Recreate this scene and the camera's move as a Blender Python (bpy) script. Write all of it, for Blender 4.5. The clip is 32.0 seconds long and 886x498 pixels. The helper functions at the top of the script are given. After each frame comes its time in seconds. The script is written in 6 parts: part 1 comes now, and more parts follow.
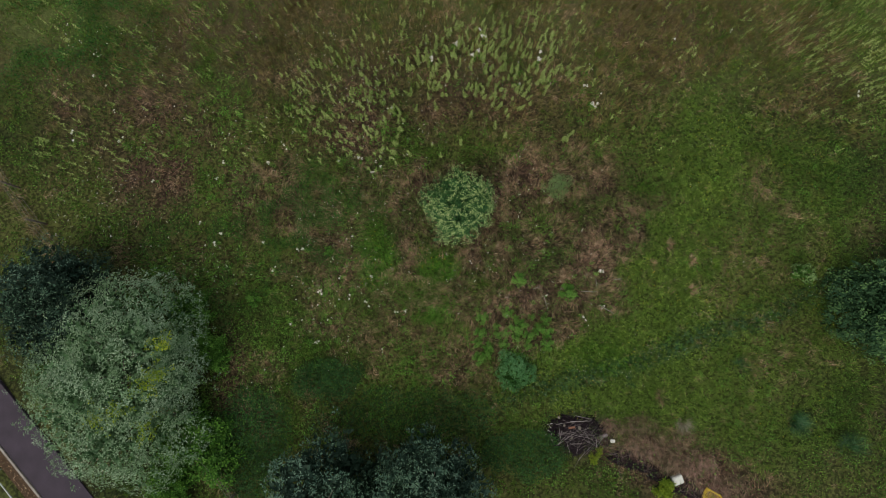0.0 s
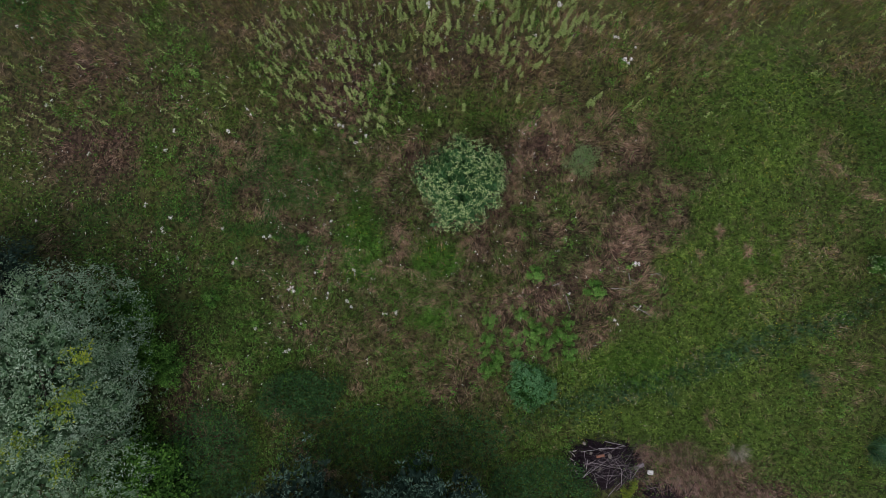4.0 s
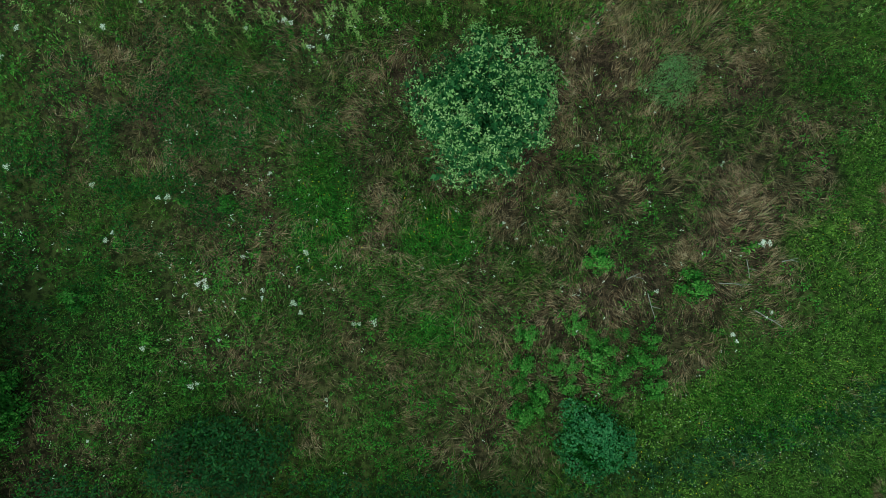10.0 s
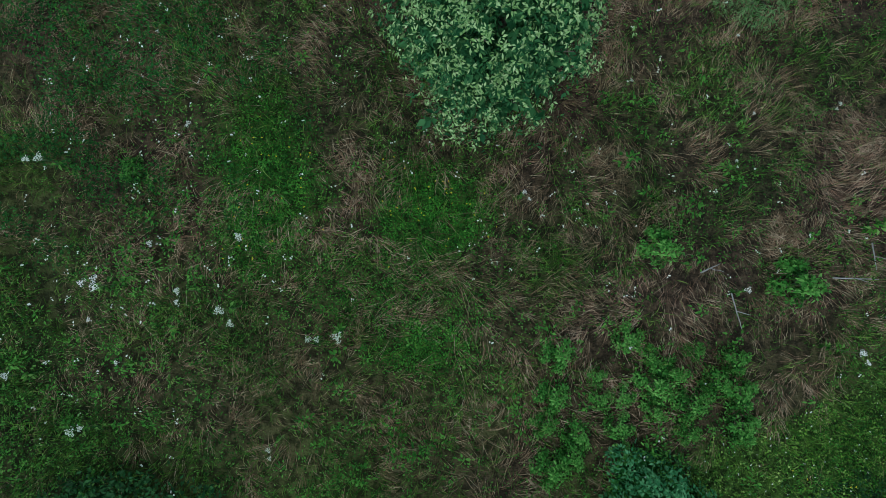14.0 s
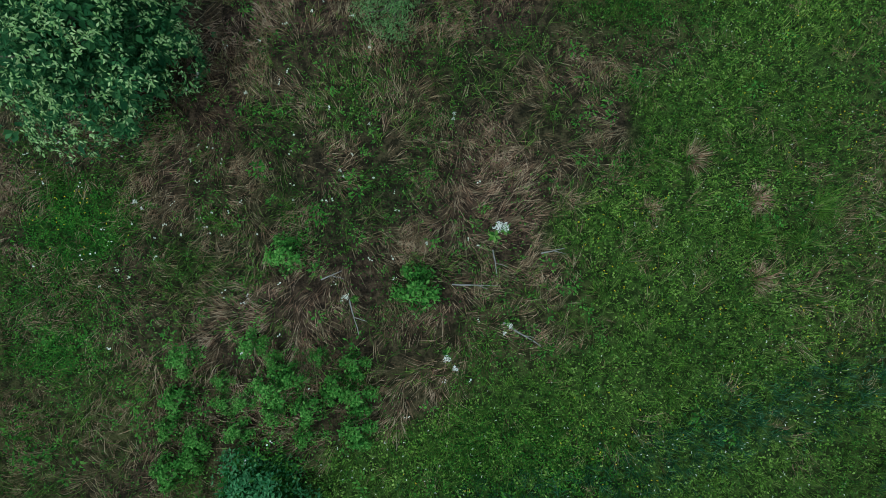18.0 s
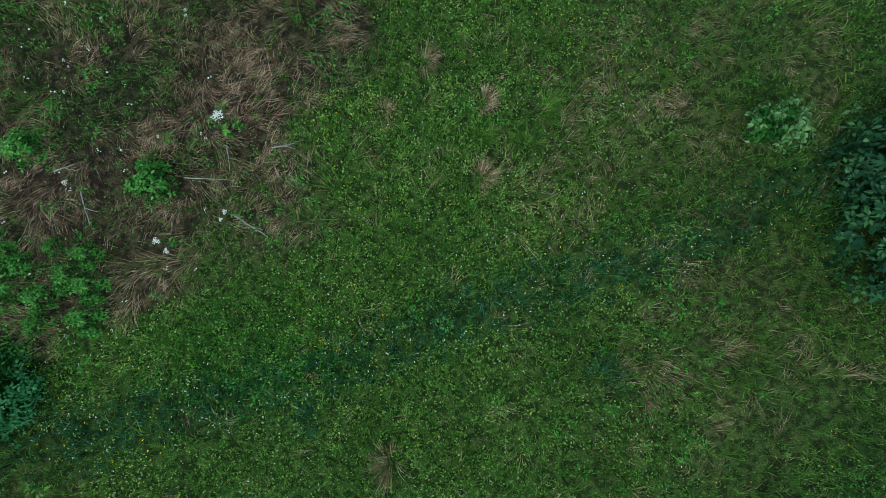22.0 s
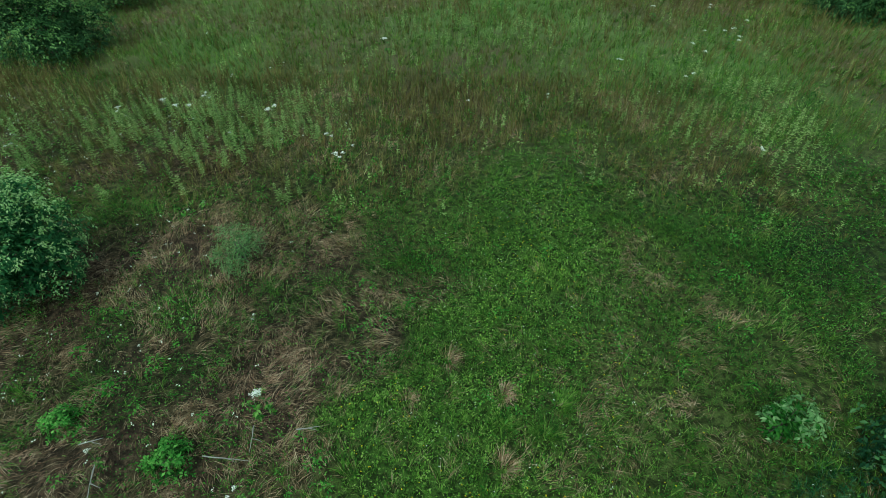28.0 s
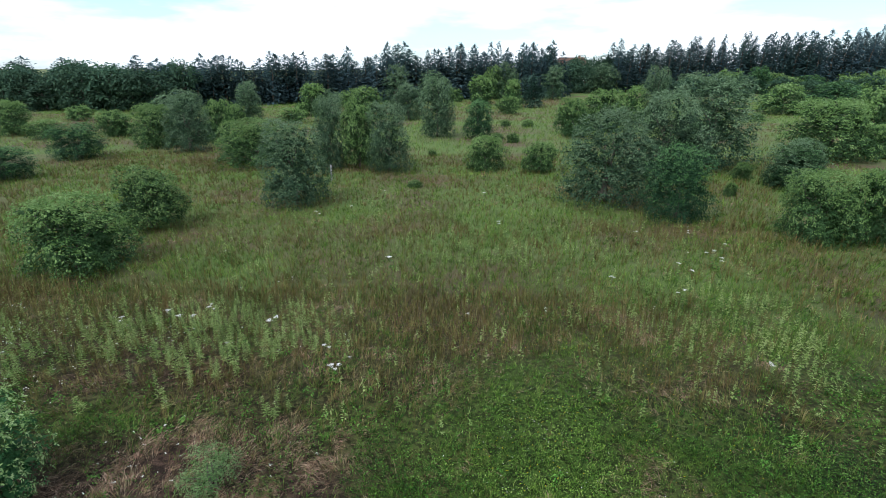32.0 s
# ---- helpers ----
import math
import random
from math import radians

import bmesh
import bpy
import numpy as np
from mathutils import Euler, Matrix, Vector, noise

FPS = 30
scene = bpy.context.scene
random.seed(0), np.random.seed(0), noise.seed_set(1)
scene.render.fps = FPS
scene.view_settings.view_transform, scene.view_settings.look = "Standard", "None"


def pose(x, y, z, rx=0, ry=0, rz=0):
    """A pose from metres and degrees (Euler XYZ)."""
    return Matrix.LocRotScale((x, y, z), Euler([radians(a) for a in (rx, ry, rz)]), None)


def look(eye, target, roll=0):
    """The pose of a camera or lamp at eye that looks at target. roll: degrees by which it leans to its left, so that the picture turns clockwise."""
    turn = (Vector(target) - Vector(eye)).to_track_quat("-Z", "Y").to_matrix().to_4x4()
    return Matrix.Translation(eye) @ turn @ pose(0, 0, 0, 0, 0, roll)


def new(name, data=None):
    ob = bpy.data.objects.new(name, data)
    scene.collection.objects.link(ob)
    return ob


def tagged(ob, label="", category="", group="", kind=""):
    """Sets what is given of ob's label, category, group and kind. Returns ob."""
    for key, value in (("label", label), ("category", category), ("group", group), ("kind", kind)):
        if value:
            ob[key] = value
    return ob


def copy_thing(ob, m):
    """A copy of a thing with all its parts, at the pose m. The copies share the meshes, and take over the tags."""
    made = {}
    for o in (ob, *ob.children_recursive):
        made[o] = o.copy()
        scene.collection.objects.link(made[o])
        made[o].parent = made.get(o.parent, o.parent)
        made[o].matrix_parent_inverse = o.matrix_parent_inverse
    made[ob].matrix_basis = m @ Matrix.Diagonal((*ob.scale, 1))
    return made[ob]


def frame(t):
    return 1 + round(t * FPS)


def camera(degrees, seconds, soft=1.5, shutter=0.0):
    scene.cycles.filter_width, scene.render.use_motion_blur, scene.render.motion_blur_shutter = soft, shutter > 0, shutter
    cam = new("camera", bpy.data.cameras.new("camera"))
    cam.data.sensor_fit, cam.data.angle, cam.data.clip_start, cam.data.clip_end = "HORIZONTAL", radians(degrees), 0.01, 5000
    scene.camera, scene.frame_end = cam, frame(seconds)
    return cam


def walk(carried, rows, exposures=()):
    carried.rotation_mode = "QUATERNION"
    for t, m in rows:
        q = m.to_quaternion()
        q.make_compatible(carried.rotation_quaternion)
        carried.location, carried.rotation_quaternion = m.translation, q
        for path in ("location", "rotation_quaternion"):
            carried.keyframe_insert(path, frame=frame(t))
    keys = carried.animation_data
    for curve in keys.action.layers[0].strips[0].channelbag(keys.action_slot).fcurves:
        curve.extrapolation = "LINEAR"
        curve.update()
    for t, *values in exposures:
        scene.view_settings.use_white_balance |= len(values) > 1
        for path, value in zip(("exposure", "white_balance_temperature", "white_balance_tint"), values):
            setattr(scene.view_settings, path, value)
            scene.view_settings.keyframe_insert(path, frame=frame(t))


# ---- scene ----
cam = camera(83.35, 32.0, soft=0.6)
walk(cam, [
    (0.0, pose(-0.007, 0.378, 21.707, 4.28, -0.05, 0.08)),
    (0.5, pose(0.030, 0.348, 21.310, 4.33, 0.02, 0.10)),
    (1.0, pose(0.056, 0.318, 20.900, 4.33, 0.09, 0.18)),
    (1.5, pose(0.070, 0.296, 20.458, 4.32, 0.13, 0.19)),
    (2.0, pose(0.070, 0.280, 19.980, 4.34, 0.19, 0.17)),
    (2.5, pose(0.066, 0.267, 19.471, 4.32, 0.21, 0.16)),
    (3.0, pose(0.078, 0.268, 18.926, 4.29, 0.20, 0.11)),
    (3.5, pose(0.100, 0.283, 18.364, 4.20, 0.17, 0.10)),
    (5.5, pose(-0.036, 0.341, 16.149, 3.83, 0.02, 0.20)),
    (6.0, pose(-0.022, 0.314, 15.591, 3.89, 0.15, 0.22)),
    (6.5, pose(-0.017, 0.277, 15.053, 4.02, 0.20, 0.28)),
    (7.0, pose(-0.021, 0.232, 14.495, 4.13, 0.28, 0.27)),
    (7.5, pose(-0.030, 0.186, 13.927, 4.30, 0.24, 0.26)),
    (8.0, pose(-0.057, 0.136, 13.374, 4.49, 0.11, 0.29)),
    (8.5, pose(-0.111, 0.085, 12.797, 4.56, -0.00, 0.17)),
    (9.0, pose(-0.179, 0.056, 12.224, 4.48, -0.17, 0.09)),
    (9.5, pose(-0.233, 0.057, 11.692, 4.50, -0.36, 0.16)),
    (10.0, pose(-0.228, 0.048, 11.157, 4.52, -0.50, 0.16)),
    (10.5, pose(-0.181, 0.016, 10.604, 4.50, -0.42, -0.04)),
    (11.0, pose(-0.112, -0.000, 10.042, 4.44, -0.31, -0.16)),
    (11.5, pose(-0.052, -0.006, 9.478, 4.39, -0.11, -0.16)),
    (12.0, pose(-0.007, -0.007, 8.913, 4.34, 0.06, -0.11)),
    (12.5, pose(0.010, -0.015, 8.366, 4.23, 0.18, -0.09)),
    (13.0, pose(0.000, -0.000, 7.999, 4.09, 0.24, -0.00)),
    (13.5, pose(-0.050, 0.043, 7.888, 4.00, 0.10, -0.09)),
    (15.5, pose(0.622, 0.213, 7.966, 4.12, 0.08, -0.15)),
    (16.0, pose(1.441, 0.198, 7.997, 4.22, 0.67, -0.16)),
    (16.5, pose(2.398, 0.190, 8.034, 4.29, 0.89, -0.17)),
    (17.0, pose(3.529, 0.188, 8.054, 4.27, 0.88, -0.17)),
    (17.5, pose(4.731, 0.178, 8.059, 4.31, 0.85, -0.18)),
    (18.0, pose(5.923, 0.133, 8.029, 4.41, 0.83, -0.23)),
    (18.5, pose(7.088, 0.061, 7.996, 4.43, 0.41, -0.25)),
    (19.0, pose(8.163, -0.036, 8.005, 4.37, -0.07, -0.23)),
    (19.5, pose(9.042, -0.155, 8.034, 4.29, -0.35, -0.28)),
    (20.0, pose(9.576, -0.280, 8.036, 4.20, -0.28, -0.27)),
    (20.5, pose(9.830, -0.422, 8.034, 4.31, -0.16, -0.24)),
    (21.0, pose(9.946, -0.636, 8.056, 4.55, -0.21, -0.12)),
    (21.5, pose(10.004, -1.027, 8.082, 4.61, -0.37, -0.03)),
    (22.0, pose(10.035, -1.564, 8.111, 4.40, -0.48, 0.12)),
    (22.5, pose(10.039, -2.002, 8.142, 4.31, -0.57, 0.21)),
    (23.0, pose(10.036, -2.346, 8.154, 4.17, -0.66, 0.28)),
    (23.5, pose(10.034, -2.588, 8.171, 3.64, -0.64, 0.36)),
    (24.0, pose(10.030, -2.804, 8.152, 1.20, -0.64, 0.46)),
    (24.5, pose(10.017, -2.925, 8.166, -1.30, -0.67, 0.53)),
    (25.0, pose(10.02, -3.000, 8.150, -0.60, -0.50, 0.95)),
    (25.5, pose(10.03, -3.060, 8.130, 8.60, -0.30, 1.45)),
    (26.5, pose(10.056, -3.130, 8.103, 23.89, -0.01, 2.38)),
    (27.0, pose(10.012, -3.126, 8.100, 31.17, 0.05, 2.39)),
    (27.5, pose(9.978, -3.112, 8.079, 38.70, 0.09, 2.42)),
    (28.0, pose(9.945, -3.085, 8.069, 46.17, 0.14, 2.48)),
    (28.5, pose(9.926, -3.047, 8.060, 53.59, 0.05, 2.60)),
    (29.0, pose(9.925, -2.992, 8.040, 61.15, 0.06, 2.71)),
    (29.5, pose(9.933, -2.942, 8.023, 68.65, 0.07, 2.83)),
    (30.0, pose(9.932, -2.894, 8.032, 76.08, 0.07, 2.93)),
    (30.5, pose(9.948, -2.823, 8.053, 76.70, 0.00, 2.96)),
    (31.0, pose(9.974, -2.808, 8.024, 73.04, -0.08, 2.94)),
    (31.5, pose(9.994, -2.808, 7.977, 70.93, -0.09, 2.95)),
    (32.0, pose(10.017, -2.813, 7.940, 70.13, -0.15, 2.95)),
], exposures=[
    (0.0, 0.6, 7400, 3), (3.5, 0.56, 6600, 17), (6.0, 0.48, 6500, -18), (7.5, 0.48, 6400, -46), (11.0, 0.45, 5950, -42), (12.0, 0.36, 4950, -24), (13.0, 0.32, 5200, -20), (15.5, 0.32, 5550, -12), (17.0, 0.4, 5600, -16), (19.0, 0.52, 5450, -24),
    (23.0, 0.64, 5450, -24), (24.5, 0.64, 5450, -32), (28.0, 0.8, 5850, -36), (29.0, 1.0, 5050, -20), (30.0, 1.1, 5850, 3), (32.0, 1.12, 5950, 4),
])

# ---- world and sun: bright overcast ----
world = bpy.data.worlds.new("overcast_sky")
scene.world = world
world.use_nodes = True
wn, wl = world.node_tree.nodes, world.node_tree.links
wn.clear()
w_out = wn.new("ShaderNodeOutputWorld")
w_bg = wn.new("ShaderNodeBackground")
w_sky = wn.new("ShaderNodeTexSky")
w_sky.sky_type, w_sky.sun_disc = "NISHITA", False
w_sky.sun_elevation, w_sky.sun_rotation = radians(52), radians(215)
w_coord = wn.new("ShaderNodeTexCoord")
w_map = wn.new("ShaderNodeMapping")
w_map.inputs["Scale"].default_value = (1.0, 1.0, 4.5)
w_cloud = wn.new("ShaderNodeTexNoise")
w_cloud.inputs["Scale"].default_value = 2.6
w_cloud.inputs["Detail"].default_value = 7
w_cloud.inputs["Roughness"].default_value = 0.55
w_ramp = wn.new("ShaderNodeValToRGB")
w_ramp.color_ramp.elements[0].position, w_ramp.color_ramp.elements[1].position = 0.40, 0.54
w_ramp.color_ramp.elements[0].color = (0.2, 0.2, 0.2, 1)
w_ramp.color_ramp.elements[1].color = (1, 1, 1, 1)
w_mix = wn.new("ShaderNodeMix")
w_mix.data_type = "RGBA"
w_mix.inputs["B"].default_value = (11.0, 11.3, 11.8, 1)
wl.new(w_coord.outputs["Generated"], w_map.inputs["Vector"])
wl.new(w_map.outputs["Vector"], w_cloud.inputs["Vector"])
wl.new(w_cloud.outputs["Fac"], w_ramp.inputs["Fac"])
wl.new(w_ramp.outputs["Color"], w_mix.inputs["Factor"])
w_lift = wn.new("ShaderNodeMix")
w_lift.data_type, w_lift.blend_type = "RGBA", "MULTIPLY"
w_lift.inputs["Factor"].default_value = 1.0
w_lift.inputs["B"].default_value = (1.3, 1.5, 1.75, 1)
wl.new(w_sky.outputs["Color"], w_lift.inputs["A"])
wl.new(w_lift.outputs["Result"], w_mix.inputs["A"])
wl.new(w_mix.outputs["Result"], w_bg.inputs["Color"])
w_bg.inputs["Strength"].default_value = 0.06
wl.new(w_bg.outputs["Background"], w_out.inputs["Surface"])

sun = new("sun", bpy.data.lights.new("sun", "SUN"))
sun.data.energy, sun.data.angle, sun.data.color = 1.5, radians(28), (1.0, 0.96, 0.9)
sun.matrix_world = look((-30, -42, 66), (0, 0, 0))


# ---- materials ----
def mix_colour(nodes, links, a, b, fac, blend="MIX"):
    n = nodes.new("ShaderNodeMix")
    n.data_type, n.blend_type = "RGBA", blend
    for socket, value in (("A", a), ("B", b), ("Factor", fac)):
        if isinstance(value, bpy.types.NodeSocket):
            links.new(value, n.inputs[socket])
        elif isinstance(value, (int, float)):
            n.inputs[socket].default_value = value
        else:
            n.inputs[socket].default_value = (*value, 1)
    return n.outputs["Result"]


def noise_fac(nodes, links, scale, detail=3, low=0.35, high=0.65, coords=None):
    n = nodes.new("ShaderNodeTexNoise")
    n.inputs["Scale"].default_value, n.inputs["Detail"].default_value = scale, detail
    if coords is None:
        coords = nodes.new("ShaderNodeNewGeometry").outputs["Position"]
    links.new(coords, n.inputs["Vector"])
    r = nodes.new("ShaderNodeMapRange")
    r.inputs["From Min"].default_value, r.inputs["From Max"].default_value = low, high
    links.new(n.outputs["Fac"], r.inputs["Value"])
    return r.outputs["Result"]


def fresh(name):
    m = bpy.data.materials.new(name)
    m.use_nodes = True
    nodes, links = m.node_tree.nodes, m.node_tree.links
    nodes.clear()
    out = nodes.new("ShaderNodeOutputMaterial")
    p = nodes.new("ShaderNodeBsdfPrincipled")
    links.new(p.outputs["BSDF"], out.inputs["Surface"])
    return m, nodes, links, p, out


def leaf_material(name, colours, through_light=0.25, rough=0.55, patch=0.5, per_tree=0.0, clump=4.5, depth=0.8):
    """Leaves or blades: each takes its own tone of the colours, with broad patches and painted gap shade on top."""
    m, nodes, links, p, out = fresh(name)
    geo = nodes.new("ShaderNodeNewGeometry")
    ramp = nodes.new("ShaderNodeValToRGB")
    el = ramp.color_ramp.elements
    while len(el) < len(colours):
        el.new(0.5)
    for i, c in enumerate(colours):
        el[i].position = i / (len(colours) - 1)
        el[i].color = (*c, 1)
    links.new(geo.outputs["Random Per Island"], ramp.inputs["Fac"])
    col = ramp.outputs["Color"]
    f = noise_fac(nodes, links, patch, 3)
    dull = mix_colour(nodes, links, col, (0.6, 0.68, 0.55), 1.0, "MULTIPLY")
    col = mix_colour(nodes, links, dull, col, f)
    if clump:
        # clump noise darkens the colour to imitate shaded gaps between tufts and lumps
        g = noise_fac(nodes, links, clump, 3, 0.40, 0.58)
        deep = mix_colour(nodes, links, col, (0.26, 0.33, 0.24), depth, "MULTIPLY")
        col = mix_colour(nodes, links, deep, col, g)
    if per_tree:
        info = nodes.new("ShaderNodeObjectInfo")
        hsv = nodes.new("ShaderNodeHueSaturation")
        r = nodes.new("ShaderNodeMapRange")
        r.inputs["To Min"].default_value, r.inputs["To Max"].default_value = 1 - per_tree, 1 + per_tree
        links.new(info.outputs["Random"], r.inputs["Value"])
        links.new(r.outputs["Result"], hsv.inputs["Value"])
        links.new(col, hsv.inputs["Color"])
        col = hsv.outputs["Color"]
    links.new(col, p.inputs["Base Color"])
    p.inputs["Roughness"].default_value = rough
    p.inputs["Specular IOR Level"].default_value = 0.12
    if through_light:
        tr = nodes.new("ShaderNodeBsdfTranslucent")
        links.new(col, tr.inputs["Color"])
        sh = nodes.new("ShaderNodeMixShader")
        sh.inputs["Fac"].default_value = through_light
        links.new(p.outputs["BSDF"], sh.inputs[1])
        links.new(tr.outputs["BSDF"], sh.inputs[2])
        links.new(sh.outputs["Shader"], out.inputs["Surface"])
    return m


def solid_material(name, a, b, scale=8.0, rough=0.8, bump=0.3, fine=60.0, metal=0.0):
    """A surface of two tones in blotches, with fine grain in tone and relief."""
    m, nodes, links, p, out = fresh(name)
    coords = nodes.new("ShaderNodeTexCoord").outputs["Object"]
    f = noise_fac(nodes, links, scale, 4, 0.3, 0.7, coords)
    g = noise_fac(nodes, links, fine, 3, 0.2, 0.8, coords)
    col = mix_colour(nodes, links, a, b, f)
    col = mix_colour(nodes, links, col, (0.75, 0.75, 0.75), g, "MULTIPLY")
    links.new(col, p.inputs["Base Color"])
    p.inputs["Roughness"].default_value = rough
    p.inputs["Metallic"].default_value = metal
    p.inputs["Specular IOR Level"].default_value = 0.12 if rough > 0.7 else 0.5
    bp = nodes.new("ShaderNodeBump")
    bp.inputs["Strength"].default_value = bump
    bp.inputs["Distance"].default_value = 0.01
    links.new(g, bp.inputs["Height"])
    links.new(bp.outputs["Normal"], p.inputs["Normal"])
    return m


